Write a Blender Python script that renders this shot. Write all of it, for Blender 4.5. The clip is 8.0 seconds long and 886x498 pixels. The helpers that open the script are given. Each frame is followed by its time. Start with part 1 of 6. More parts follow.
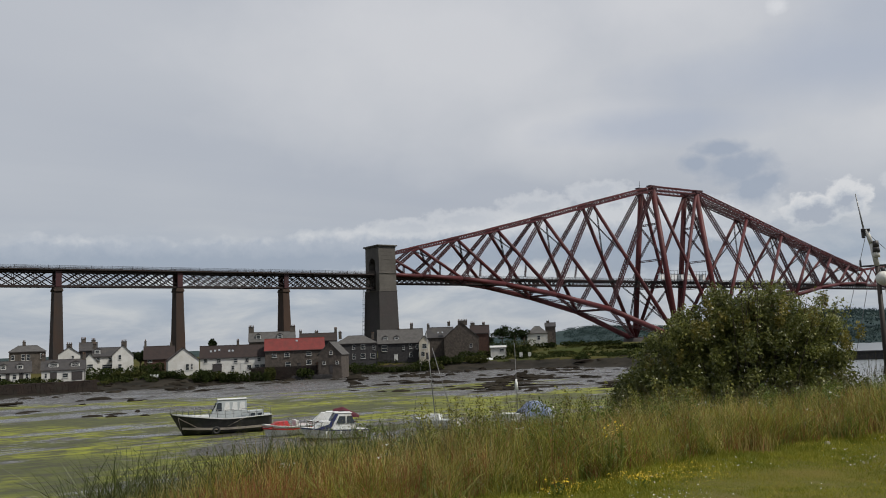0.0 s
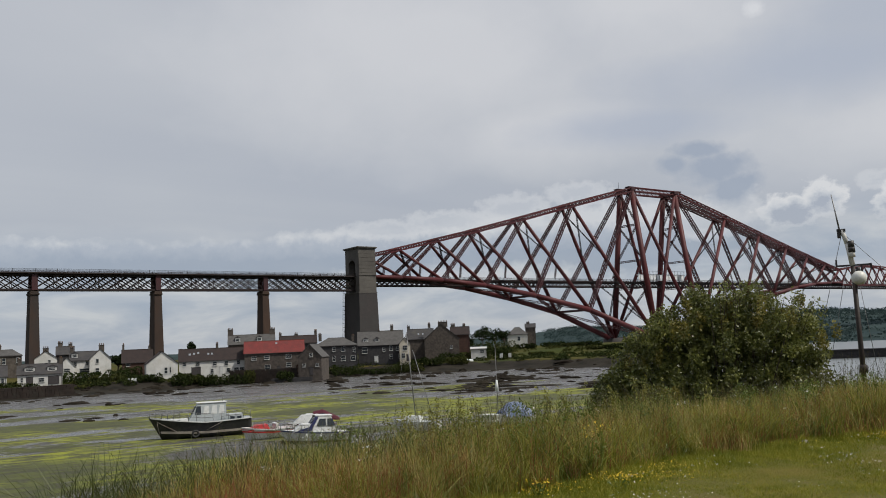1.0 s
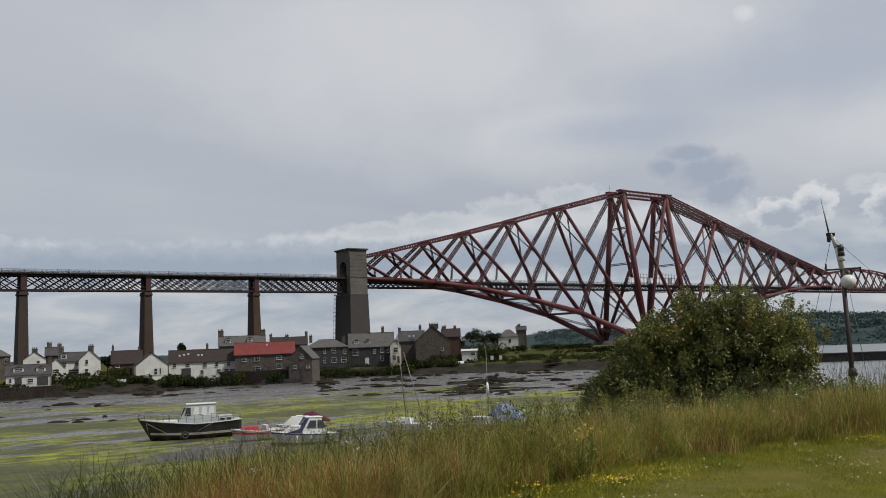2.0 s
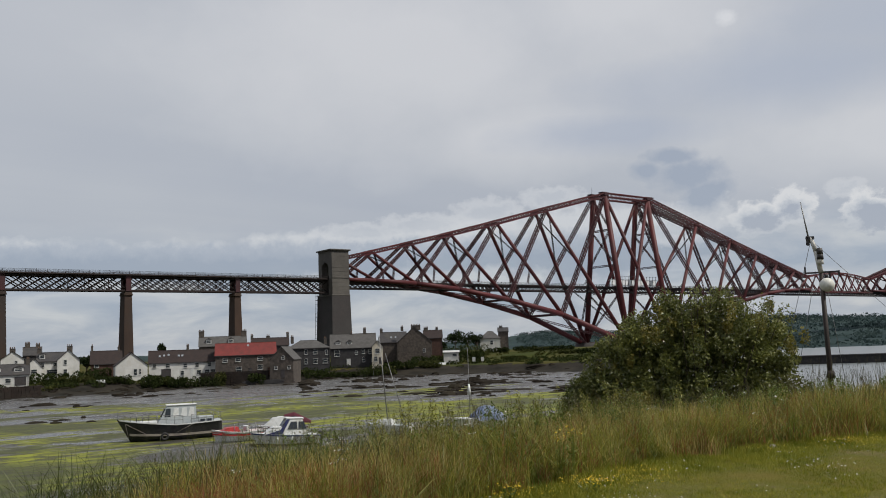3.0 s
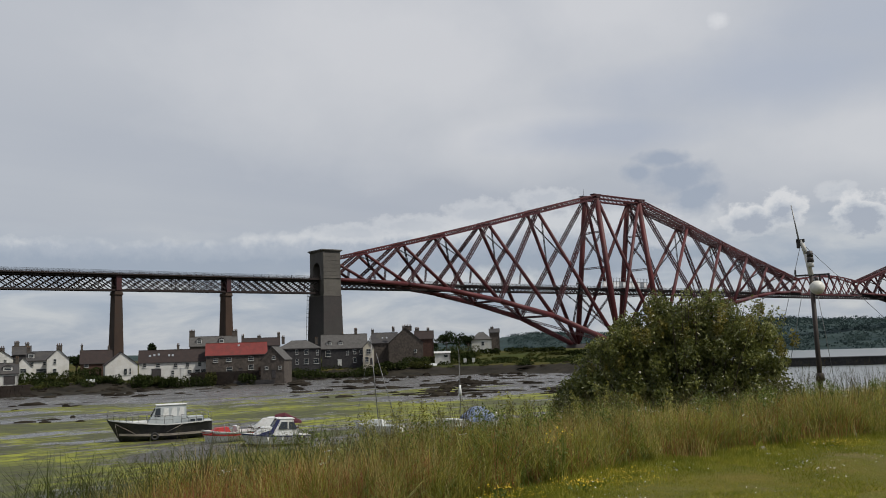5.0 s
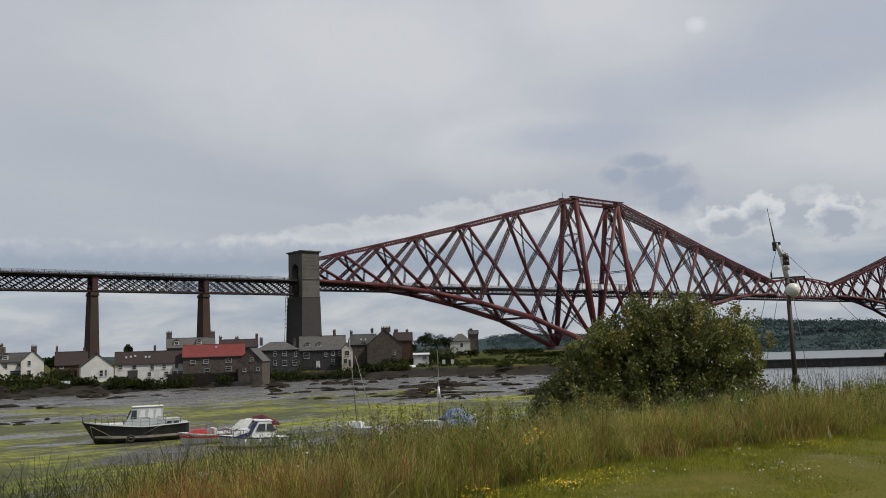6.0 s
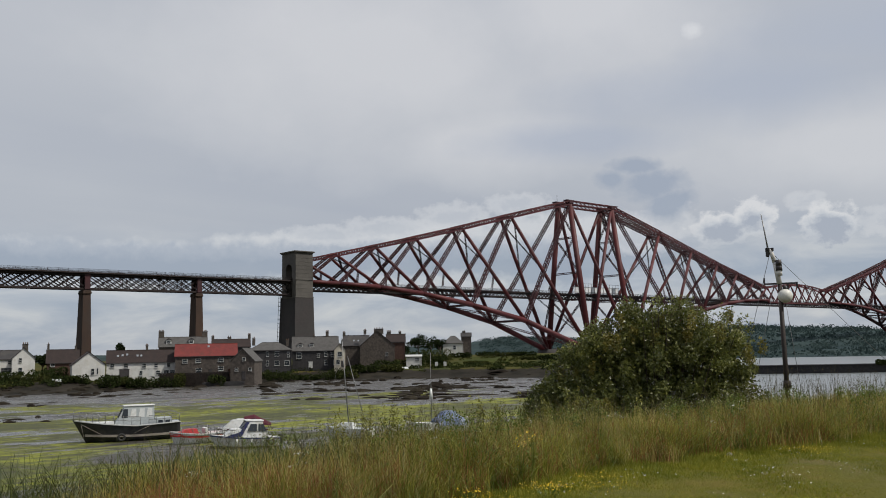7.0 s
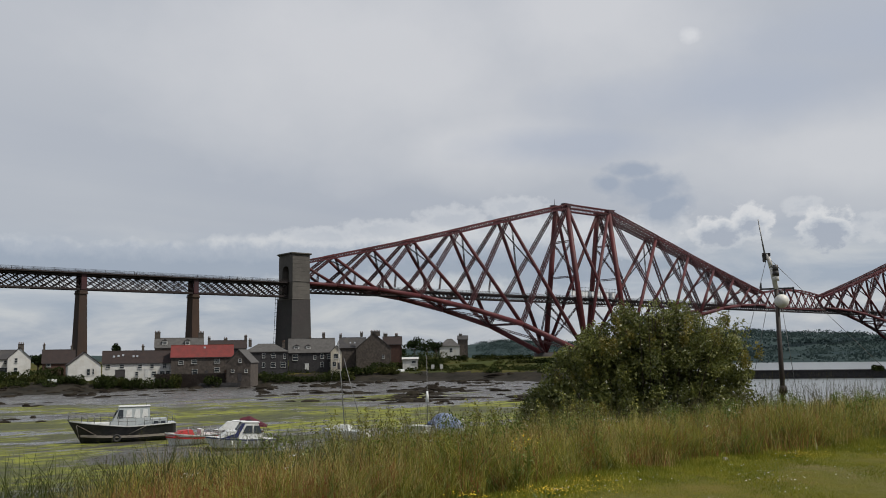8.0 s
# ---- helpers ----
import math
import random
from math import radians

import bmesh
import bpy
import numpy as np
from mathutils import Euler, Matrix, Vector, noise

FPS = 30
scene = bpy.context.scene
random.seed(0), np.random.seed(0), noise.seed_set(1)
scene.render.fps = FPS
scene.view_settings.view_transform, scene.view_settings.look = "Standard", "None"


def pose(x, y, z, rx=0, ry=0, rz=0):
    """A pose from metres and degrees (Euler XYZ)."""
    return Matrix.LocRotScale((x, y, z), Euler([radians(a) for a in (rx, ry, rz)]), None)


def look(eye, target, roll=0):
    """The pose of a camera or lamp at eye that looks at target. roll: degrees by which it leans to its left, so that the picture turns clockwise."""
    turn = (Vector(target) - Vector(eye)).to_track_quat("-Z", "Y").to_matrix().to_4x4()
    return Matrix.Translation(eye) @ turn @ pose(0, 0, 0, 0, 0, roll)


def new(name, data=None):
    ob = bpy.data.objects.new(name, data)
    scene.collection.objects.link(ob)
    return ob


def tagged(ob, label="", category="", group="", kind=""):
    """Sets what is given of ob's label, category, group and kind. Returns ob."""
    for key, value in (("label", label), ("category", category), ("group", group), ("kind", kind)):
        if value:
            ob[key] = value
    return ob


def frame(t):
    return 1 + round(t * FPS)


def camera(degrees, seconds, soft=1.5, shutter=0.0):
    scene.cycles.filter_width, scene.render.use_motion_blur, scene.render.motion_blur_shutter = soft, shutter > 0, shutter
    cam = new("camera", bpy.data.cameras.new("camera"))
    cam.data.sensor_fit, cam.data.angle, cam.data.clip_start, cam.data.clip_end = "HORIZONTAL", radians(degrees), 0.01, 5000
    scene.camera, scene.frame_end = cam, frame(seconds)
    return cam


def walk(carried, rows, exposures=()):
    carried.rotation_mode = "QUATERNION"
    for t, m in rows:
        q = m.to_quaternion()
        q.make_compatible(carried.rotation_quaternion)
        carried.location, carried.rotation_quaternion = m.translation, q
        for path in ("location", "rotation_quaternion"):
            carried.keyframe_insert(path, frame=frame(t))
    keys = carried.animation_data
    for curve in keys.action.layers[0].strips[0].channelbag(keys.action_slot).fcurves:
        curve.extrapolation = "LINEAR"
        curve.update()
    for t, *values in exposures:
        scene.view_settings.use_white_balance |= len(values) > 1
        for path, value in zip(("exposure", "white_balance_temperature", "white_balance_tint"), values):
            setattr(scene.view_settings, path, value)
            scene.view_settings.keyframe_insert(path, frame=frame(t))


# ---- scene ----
EYE = 8.5
cam = camera(53.4, 8.0, soft=0.95)
ROWS = [
    (0.0, 6.165, 2.116, -35.050),
    (0.5, 6.167, 2.370, -35.508),
    (1.0, 6.214, 2.477, -36.321),
    (1.5, 6.280, 2.362, -36.463),
    (3.0, 6.364, 2.088, -38.084),
    (3.5, 6.366, 1.985, -38.188),
    (4.0, 6.374, 1.917, -38.339),
    (5.5, 6.431, 1.823, -39.173),
    (6.0, 6.462, 1.807, -40.020),
    (6.5, 6.508, 1.520, -40.331),
    (7.0, 6.582, 1.178, -40.487),
    (7.5, 6.663, 0.978, -40.598),
    (8.0, 6.756, 0.796, -40.716),
]
walk(cam, [(t, pose(0.02, 0.02, EYE, 90 + pitch, roll, yaw)) for t, pitch, roll, yaw in ROWS])
scene.view_settings.exposure = 0.0

# ---- light: bright broken overcast, sun behind thin cloud to the south ----
SUN_AZ, SUN_EL = 148.0, 52.0
lamp = bpy.data.lights.new("sun", "SUN")
lamp.energy, lamp.angle, lamp.color = 3.7, radians(3), (1.0, 0.95, 0.86)
sun = new("sun", lamp)
s_dir = Vector((math.sin(radians(SUN_AZ)) * math.cos(radians(SUN_EL)), math.cos(radians(SUN_AZ)) * math.cos(radians(SUN_EL)), math.sin(radians(SUN_EL))))
sun.matrix_world = look(s_dir * 500, (0, 0, 0))


class Nodes:
    """Short hand for node trees."""

    def __init__(self, tree):
        self.tree = tree
        tree.nodes.clear()

    def add(self, kind, ins=None, operation="", use_clamp=False, blend_type="", sky=False):
        n = self.tree.nodes.new(kind)
        if operation:
            n.operation = operation
        if use_clamp:
            n.use_clamp = True
        if blend_type:
            n.data_type, n.blend_type = "RGBA", blend_type
        if sky:
            n.sky_type, n.sun_disc = "NISHITA", False
            n.sun_elevation, n.sun_rotation = radians(SUN_EL), radians(SUN_AZ)
        for k, v in (ins or {}).items():
            if isinstance(v, bpy.types.NodeSocket):
                self.tree.links.new(v, n.inputs[k])
            else:
                n.inputs[k].default_value = v
        return n

    def math(self, op, a, b=0.0, clamp=False):
        return self.add("ShaderNodeMath", {0: a, 1: b}, operation=op, use_clamp=clamp).outputs[0]

    def ramp(self, fac, stops):
        n = self.add("ShaderNodeValToRGB", {0: fac})
        el = n.color_ramp.elements
        while len(el) < len(stops):
            el.new(0.5)
        for e, (p, c) in zip(el, stops):
            e.position = p
            e.color = (*c, 1) if not isinstance(c, (int, float)) else (c, c, c, 1)
        return n.outputs[0]

    def mix(self, fac, a, b, blend="MIX"):
        n = self.add("ShaderNodeMix", {0: fac}, blend_type=blend)
        for i, v in ((6, a), (7, b)):
            if isinstance(v, bpy.types.NodeSocket):
                self.tree.links.new(v, n.inputs[i])
            else:
                n.inputs[i].default_value = (*v, 1)
        return n.outputs[2]

    def noise(self, vec, scale, detail=4, rough=0.55, dist=0.0):
        return self.add("ShaderNodeTexNoise", {"Vector": vec, "Scale": scale, "Detail": detail, "Roughness": rough, "Distortion": dist}).outputs["Fac"]


def build_world():
    w = bpy.data.worlds.new("sky")
    w.use_nodes = True
    scene.world = w
    n = Nodes(w.node_tree)
    geo = n.add("ShaderNodeTexCoord").outputs["Generated"]
    sep = n.add("ShaderNodeSeparateXYZ", {0: geo})
    z = n.math("MAXIMUM", sep.outputs[2], 0.0)
    clear = n.add("ShaderNodeTexSky", sky=True)
    # cloud deck: direction projected on a flat layer, so that clouds flatten towards the horizon
    k = n.math("DIVIDE", 1.0, n.math("ADD", z, 0.10))
    flat = n.add("ShaderNodeVectorMath", {0: geo, 3: k}, operation="SCALE").outputs[0]
    sheet = n.noise(flat, 0.45, 5, 0.45, 0.4)
    streak = n.noise(n.add("ShaderNodeMapping", {0: flat, "Rotation": (0, 0, 0.9), "Scale": (0.35, 1.3, 1.0)}).outputs[0], 0.7, 4, 0.45, 0.8)
    deck = n.ramp(n.math("ADD", n.math("MULTIPLY", sheet, 0.55), n.math("MULTIPLY", streak, 0.45)),
                  [(0.34, (0.395, 0.42, 0.475)), (0.50, (0.445, 0.465, 0.505)), (0.66, (0.50, 0.515, 0.545))])
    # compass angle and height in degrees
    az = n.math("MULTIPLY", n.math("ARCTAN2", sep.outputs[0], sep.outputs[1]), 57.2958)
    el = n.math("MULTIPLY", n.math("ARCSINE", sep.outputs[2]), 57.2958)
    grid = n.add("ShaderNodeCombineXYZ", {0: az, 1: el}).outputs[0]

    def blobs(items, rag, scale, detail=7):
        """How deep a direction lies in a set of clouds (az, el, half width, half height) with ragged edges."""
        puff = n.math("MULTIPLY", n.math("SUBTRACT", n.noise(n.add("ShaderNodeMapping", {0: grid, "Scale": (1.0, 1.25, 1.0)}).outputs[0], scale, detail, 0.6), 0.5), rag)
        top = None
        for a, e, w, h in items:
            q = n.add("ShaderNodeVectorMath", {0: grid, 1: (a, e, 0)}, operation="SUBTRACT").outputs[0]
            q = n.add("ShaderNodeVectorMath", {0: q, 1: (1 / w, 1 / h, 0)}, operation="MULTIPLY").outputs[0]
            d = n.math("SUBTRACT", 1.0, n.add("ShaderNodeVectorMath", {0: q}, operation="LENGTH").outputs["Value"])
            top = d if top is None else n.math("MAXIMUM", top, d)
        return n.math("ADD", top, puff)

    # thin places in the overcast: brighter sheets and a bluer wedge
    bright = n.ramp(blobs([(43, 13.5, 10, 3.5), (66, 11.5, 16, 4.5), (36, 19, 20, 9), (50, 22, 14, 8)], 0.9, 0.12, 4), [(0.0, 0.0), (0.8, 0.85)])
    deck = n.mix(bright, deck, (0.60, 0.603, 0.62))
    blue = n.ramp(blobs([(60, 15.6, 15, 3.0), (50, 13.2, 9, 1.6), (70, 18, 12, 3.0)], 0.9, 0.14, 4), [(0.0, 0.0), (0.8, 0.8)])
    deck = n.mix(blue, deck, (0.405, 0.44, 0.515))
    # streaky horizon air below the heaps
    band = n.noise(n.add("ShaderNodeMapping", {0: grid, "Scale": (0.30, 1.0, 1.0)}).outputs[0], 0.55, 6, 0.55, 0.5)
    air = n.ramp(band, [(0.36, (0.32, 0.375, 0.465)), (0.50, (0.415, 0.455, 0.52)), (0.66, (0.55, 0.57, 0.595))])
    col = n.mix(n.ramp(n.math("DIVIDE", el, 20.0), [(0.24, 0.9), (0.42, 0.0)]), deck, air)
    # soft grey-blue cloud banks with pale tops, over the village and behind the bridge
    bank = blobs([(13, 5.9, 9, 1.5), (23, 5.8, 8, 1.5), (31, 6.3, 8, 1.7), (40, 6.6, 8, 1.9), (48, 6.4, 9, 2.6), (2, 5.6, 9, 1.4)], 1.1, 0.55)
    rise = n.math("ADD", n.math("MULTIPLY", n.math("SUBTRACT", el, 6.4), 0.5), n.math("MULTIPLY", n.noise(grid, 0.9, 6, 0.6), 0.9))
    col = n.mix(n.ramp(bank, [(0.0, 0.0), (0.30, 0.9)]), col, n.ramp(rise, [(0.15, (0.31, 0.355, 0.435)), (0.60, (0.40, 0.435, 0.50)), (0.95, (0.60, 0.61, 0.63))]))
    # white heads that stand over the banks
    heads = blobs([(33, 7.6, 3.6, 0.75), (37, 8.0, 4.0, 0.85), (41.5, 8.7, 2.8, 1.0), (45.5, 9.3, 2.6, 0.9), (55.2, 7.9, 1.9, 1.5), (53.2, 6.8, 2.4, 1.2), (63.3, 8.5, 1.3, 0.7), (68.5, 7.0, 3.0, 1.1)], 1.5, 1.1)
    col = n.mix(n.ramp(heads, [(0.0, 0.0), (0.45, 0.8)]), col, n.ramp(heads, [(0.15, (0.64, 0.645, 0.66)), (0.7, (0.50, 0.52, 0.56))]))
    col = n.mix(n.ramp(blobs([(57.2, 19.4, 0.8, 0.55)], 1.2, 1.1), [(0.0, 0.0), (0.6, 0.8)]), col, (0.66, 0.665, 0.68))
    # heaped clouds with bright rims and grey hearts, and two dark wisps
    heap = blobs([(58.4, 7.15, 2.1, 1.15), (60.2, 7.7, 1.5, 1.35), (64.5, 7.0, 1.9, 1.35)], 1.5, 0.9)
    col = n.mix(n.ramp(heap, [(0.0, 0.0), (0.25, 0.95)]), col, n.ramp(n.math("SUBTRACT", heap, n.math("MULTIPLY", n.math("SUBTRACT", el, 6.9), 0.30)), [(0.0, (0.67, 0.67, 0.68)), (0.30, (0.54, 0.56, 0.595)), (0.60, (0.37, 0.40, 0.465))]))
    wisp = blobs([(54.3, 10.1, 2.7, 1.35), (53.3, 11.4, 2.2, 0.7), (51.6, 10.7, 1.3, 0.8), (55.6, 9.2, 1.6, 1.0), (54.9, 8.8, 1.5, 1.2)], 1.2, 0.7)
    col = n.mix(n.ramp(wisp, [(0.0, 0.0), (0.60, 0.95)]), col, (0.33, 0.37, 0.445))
    # overcast grows brighter towards the zenith
    col = n.mix(1.0, col, n.ramp(z, [(0.0, 0.96), (0.17, 1.0), (0.28, 1.03), (0.5, 1.10), (1.0, 1.3)]), "MULTIPLY")
    col = n.mix(0.012, col, clear.outputs[0], "ADD")
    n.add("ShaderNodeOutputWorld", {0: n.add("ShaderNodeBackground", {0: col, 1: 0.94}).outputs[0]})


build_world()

# ---- materials ----


def mat(name, a, b, scale=1.0, rough=0.8, bump=0.2, fine=None, metal=0.0, vary=0.12, stain=None, stain_scale=0.1, spec=0.3, stretch=(1, 1, 1), by_object=False):
    """Two-scale surface: broad change from a to b, fine grain, optional stains, variation from piece to piece."""
    m = bpy.data.materials.new(name)
    m.use_nodes = True
    n = Nodes(m.node_tree)
    geo = n.add("ShaderNodeNewGeometry")
    pos = n.add("ShaderNodeMapping", {0: geo.outputs["Position"], "Scale": stretch}).outputs[0]
    broad = n.noise(pos, scale, 5, 0.6)
    grain = n.noise(pos, fine or scale * 9, 3, 0.6)
    col = n.mix(n.ramp(broad, [(0.35, 0.0), (0.65, 1.0)]), a, b)
    col = n.mix(n.ramp(grain, [(0.3, 0.35), (0.7, 0.0)]), col, tuple(c * 0.55 for c in a))
    if stain:
        col = n.mix(n.ramp(n.noise(pos, stain_scale, 6, 0.7), [(0.5, 0.0), (0.68, 0.8)]), col, stain)
    pick = n.add("ShaderNodeObjectInfo").outputs["Random"] if by_object else geo.outputs["Random Per Island"]
    tone = n.add("ShaderNodeHueSaturation", {"Value": n.math("ADD", n.math("MULTIPLY", pick, 2 * vary), 1 - vary), "Color": col, "Hue": n.math("ADD", n.math("MULTIPLY", pick, 0.02 if vary else 0.0), 0.49 if vary else 0.5)})
    b1 = n.add("ShaderNodeBump", {"Strength": bump, "Distance": 0.05, "Height": grain}).outputs[0]
    p = n.add("ShaderNodeBsdfPrincipled", {"Base Color": tone.outputs[0], "Roughness": rough, "Metallic": metal, "Specular IOR Level": spec, "Normal": b1})
    n.add("ShaderNodeOutputMaterial", {0: p.outputs[0]})
    return m


def leaf_mat(name, a, b, rough=0.5, glow=0.25, spec=0.35, near=1.0):
    """Leaves and blades: colour from leaf to leaf and clump to clump (finer for near = 1), some light through."""
    m = bpy.data.materials.new(name)
    m.use_nodes = True
    n = Nodes(m.node_tree)
    geo = n.add("ShaderNodeNewGeometry")
    col = n.mix(geo.outputs["Random Per Island"], a, b)
    patch = n.noise(geo.outputs["Position"], 0.5 * near, 3)
    col = n.mix(n.ramp(patch, [(0.35, 0.0), (0.65, 0.55)]), col, tuple(c * 0.55 for c in a))
    clump = n.noise(geo.outputs["Position"], 3.2 * near, 3, 0.6)
    col = n.mix(n.ramp(clump, [(0.38, 0.6), (0.56, 0.0)]), col, tuple(c * 0.6 for c in a))
    p = n.add("ShaderNodeBsdfPrincipled", {"Base Color": col, "Roughness": rough, "Specular IOR Level": spec})
    t = n.add("ShaderNodeBsdfTranslucent", {0: col})
    n.add("ShaderNodeOutputMaterial", {0: n.add("ShaderNodeMixShader", {0: glow, 1: p.outputs[0], 2: t.outputs[0]}).outputs[0]})
    return m


def glass_mat(name, tint=(0.02, 0.025, 0.03), rough=0.08):
    m = bpy.data.materials.new(name)
    m.use_nodes = True
    n = Nodes(m.node_tree)
    grime = n.noise(n.add("ShaderNodeNewGeometry").outputs["Position"], 2.0, 4)
    p = n.add("ShaderNodeBsdfPrincipled", {"Base Color": (*tint, 1), "Roughness": n.ramp(grime, [(0.3, rough), (0.7, rough * 2.5)]), "Specular IOR Level": 0.6})
    n.add("ShaderNodeOutputMaterial", {0: p.outputs[0]})
    return m


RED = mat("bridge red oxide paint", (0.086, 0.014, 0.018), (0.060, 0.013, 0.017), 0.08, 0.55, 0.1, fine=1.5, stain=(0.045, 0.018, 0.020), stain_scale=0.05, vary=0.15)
DARKRED = mat("darker red paint", (0.055, 0.016, 0.019), (0.036, 0.017, 0.020), 0.1, 0.65, 0.1, fine=1.5, vary=0.2)
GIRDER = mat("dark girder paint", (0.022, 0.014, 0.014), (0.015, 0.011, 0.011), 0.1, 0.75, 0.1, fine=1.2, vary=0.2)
GRANITE = mat("pale granite", (0.105, 0.097, 0.087), (0.072, 0.066, 0.060), 0.12, 0.85, 0.4, fine=0.9, stain=(0.055, 0.05, 0.047), stain_scale=0.07, vary=0.06)
GRANITE_LOW = mat("sooty granite", (0.054, 0.050, 0.049), (0.038, 0.035, 0.035), 0.10, 0.9, 0.4, fine=0.8, stain=(0.06, 0.05, 0.05), vary=0.08)
PIERSTONE = mat("brown weathered pier stone", (0.060, 0.037, 0.026), (0.034, 0.024, 0.020), 0.10, 0.9, 0.4, fine=0.9, stain=(0.035, 0.03, 0.028), stain_scale=0.06, stretch=(1, 1, 0.4), vary=0.08)
RAILGREY = mat("grey galvanised parapet", (0.065, 0.062, 0.064), (0.045, 0.043, 0.045), 0.4, 0.5, 0.05, vary=0.1)
SHEET = mat("white scaffold sheeting", (0.72, 0.73, 0.74), (0.60, 0.62, 0.64), 0.15, 0.6, 0.2, vary=0.05)
LIMEWHITE = mat("white harled wall", (0.60, 0.595, 0.57), (0.48, 0.475, 0.45), 0.35, 0.9, 0.4, fine=8, stain=(0.42, 0.40, 0.35), stain_scale=0.5, vary=0.06)
CREAM = mat("cream render", (0.55, 0.50, 0.40), (0.45, 0.41, 0.33), 0.4, 0.9, 0.4, fine=8, stain=(0.3, 0.27, 0.22), stain_scale=0.5, vary=0.06)
GREYWALL = mat("grey rubble stone wall", (0.105, 0.088, 0.074), (0.050, 0.042, 0.037), 1.3, 0.95, 0.7, fine=5, stain=(0.05, 0.044, 0.04), stain_scale=0.4, vary=0.1)
DARKWALL = mat("dark whinstone wall", (0.050, 0.047, 0.048), (0.030, 0.030, 0.032), 1.5, 0.95, 0.7, fine=5, vary=0.12)
BROWNWALL = mat("brown brick wall", (0.085, 0.048, 0.036), (0.06, 0.036, 0.029), 1.2, 0.95, 0.6, fine=6, vary=0.1)
SLATE = mat("grey slate", (0.052, 0.049, 0.050), (0.034, 0.032, 0.033), 0.9, 0.7, 0.4, fine=5, stain=(0.065, 0.06, 0.05), stain_scale=0.4, vary=0.15)
SLATEPALE = mat("pale weathered slate", (0.090, 0.086, 0.082), (0.058, 0.055, 0.052), 0.8, 0.75, 0.4, fine=5, vary=0.12)
BROWNTILE = mat("dark brown pantiles", (0.034, 0.022, 0.019), (0.021, 0.015, 0.014), 0.9, 0.8, 0.4, fine=5, vary=0.12)
REDTILE = mat("red clay pantiles", (0.165, 0.032, 0.026), (0.12, 0.026, 0.022), 0.7, 0.8, 0.5, fine=5, stain=(0.09, 0.028, 0.022), stain_scale=0.5, vary=0.12)
CHIMNEY = mat("chimney stone", (0.095, 0.080, 0.068), (0.055, 0.048, 0.042), 1.5, 0.95, 0.5, vary=0.15)
POT = mat("clay chimney pot", (0.14, 0.085, 0.055), (0.08, 0.055, 0.042), 3, 0.9, 0.2, vary=0.2)
FRAME = mat("white window paint", (0.54, 0.54, 0.52), (0.42, 0.42, 0.41), 2, 0.5, 0.05, vary=0.05)
DOORDARK = mat("dark door paint", (0.05, 0.045, 0.045), (0.035, 0.03, 0.03), 2, 0.5, 0.1, vary=0.2)
SEAWALL = mat("rusty brown sea wall stone", (0.030, 0.021, 0.017), (0.018, 0.014, 0.012), 0.5, 0.95, 0.8, fine=3, stain=(0.03, 0.03, 0.025), stain_scale=0.3, vary=0.15)
SKYGLASS = mat("grey skylight glazing", (0.22, 0.24, 0.26), (0.15, 0.165, 0.18), 2, 0.3, 0.05, vary=0.3)
PANE = glass_mat("window glass")
# ---- mesh helpers ----


def part(name, bm, material, parent=None, label=""):
    me = bpy.data.meshes.new(name)
    bm.to_mesh(me)
    bm.free()
    me.materials.append(material)
    ob = new(name, me)
    if parent is not None:
        ob.parent = parent
    if label:
        ob["label"] = label
    return ob


def piece(name, me, parent, m):
    """One more object on a shared mesh."""
    ob = new(name, me)
    ob.parent = parent
    ob.matrix_basis = m
    return ob


def thing(name, m, label, category, group="", kind=""):
    ob = new(name)
    ob.empty_display_size = 0.3
    ob.matrix_world = m
    return tagged(ob, label, category, group, kind)


def raw(name, verts, faces, material, smooth=False):
    """A mesh object from arrays; faces all of one size."""
    verts, faces = np.asarray(verts, np.float32), np.asarray(faces, np.int32)
    me = bpy.data.meshes.new(name)
    k = faces.shape[1]
    me.vertices.add(len(verts))
    me.vertices.foreach_set("co", verts.ravel())
    me.loops.add(faces.size)
    me.loops.foreach_set("vertex_index", faces.ravel())
    me.polygons.add(len(faces))
    me.polygons.foreach_set("loop_start", np.arange(0, faces.size, k, dtype=np.int32))
    me.polygons.foreach_set("use_smooth", np.full(len(faces), smooth))
    me.update(calc_edges=True)
    me.validate()
    me.materials.append(material)
    return new(name, me)


CUBE = [(x, y, z) for x in (-0.5, 0.5) for y in (-0.5, 0.5) for z in (-0.5, 0.5)]
SIDES = ((0, 1, 3, 2), (4, 6, 7, 5), (0, 4, 5, 1), (2, 3, 7, 6), (0, 2, 6, 4), (1, 5, 7, 3))


def box(bm, c, s, m=None, bevel=0.0):
    v = []
    for x, y, z in CUBE:
        p = Vector((c[0] + x * s[0], c[1] + y * s[1], c[2] + z * s[2]))
        v.append(bm.verts.new(m @ p if m else p))
    for f in SIDES:
        bm.faces.new([v[i] for i in f])
    if bevel:
        es = list({e for q in v for e in q.link_edges})
        bmesh.ops.bevel(bm, geom=es, offset=bevel, segments=1, affect="EDGES", profile=0.5)
    return v


def axis(p, q, up=(0, 0, 1)):
    p, q = Vector(p), Vector(q)
    d = q - p
    z = d.normalized()
    x = Vector(up).cross(z)
    if x.length < 1e-4:
        x = Vector((1, 0, 0)).cross(z)
    x.normalize()
    y = z.cross(x)
    m = Matrix((x, y, z)).transposed().to_4x4()
    m.translation = (p + q) / 2
    return m, d.length


def beam(bm, p, q, w, h):
    m, n = axis(p, q)
    box(bm, (0, 0, 0), (w, h, n), m)


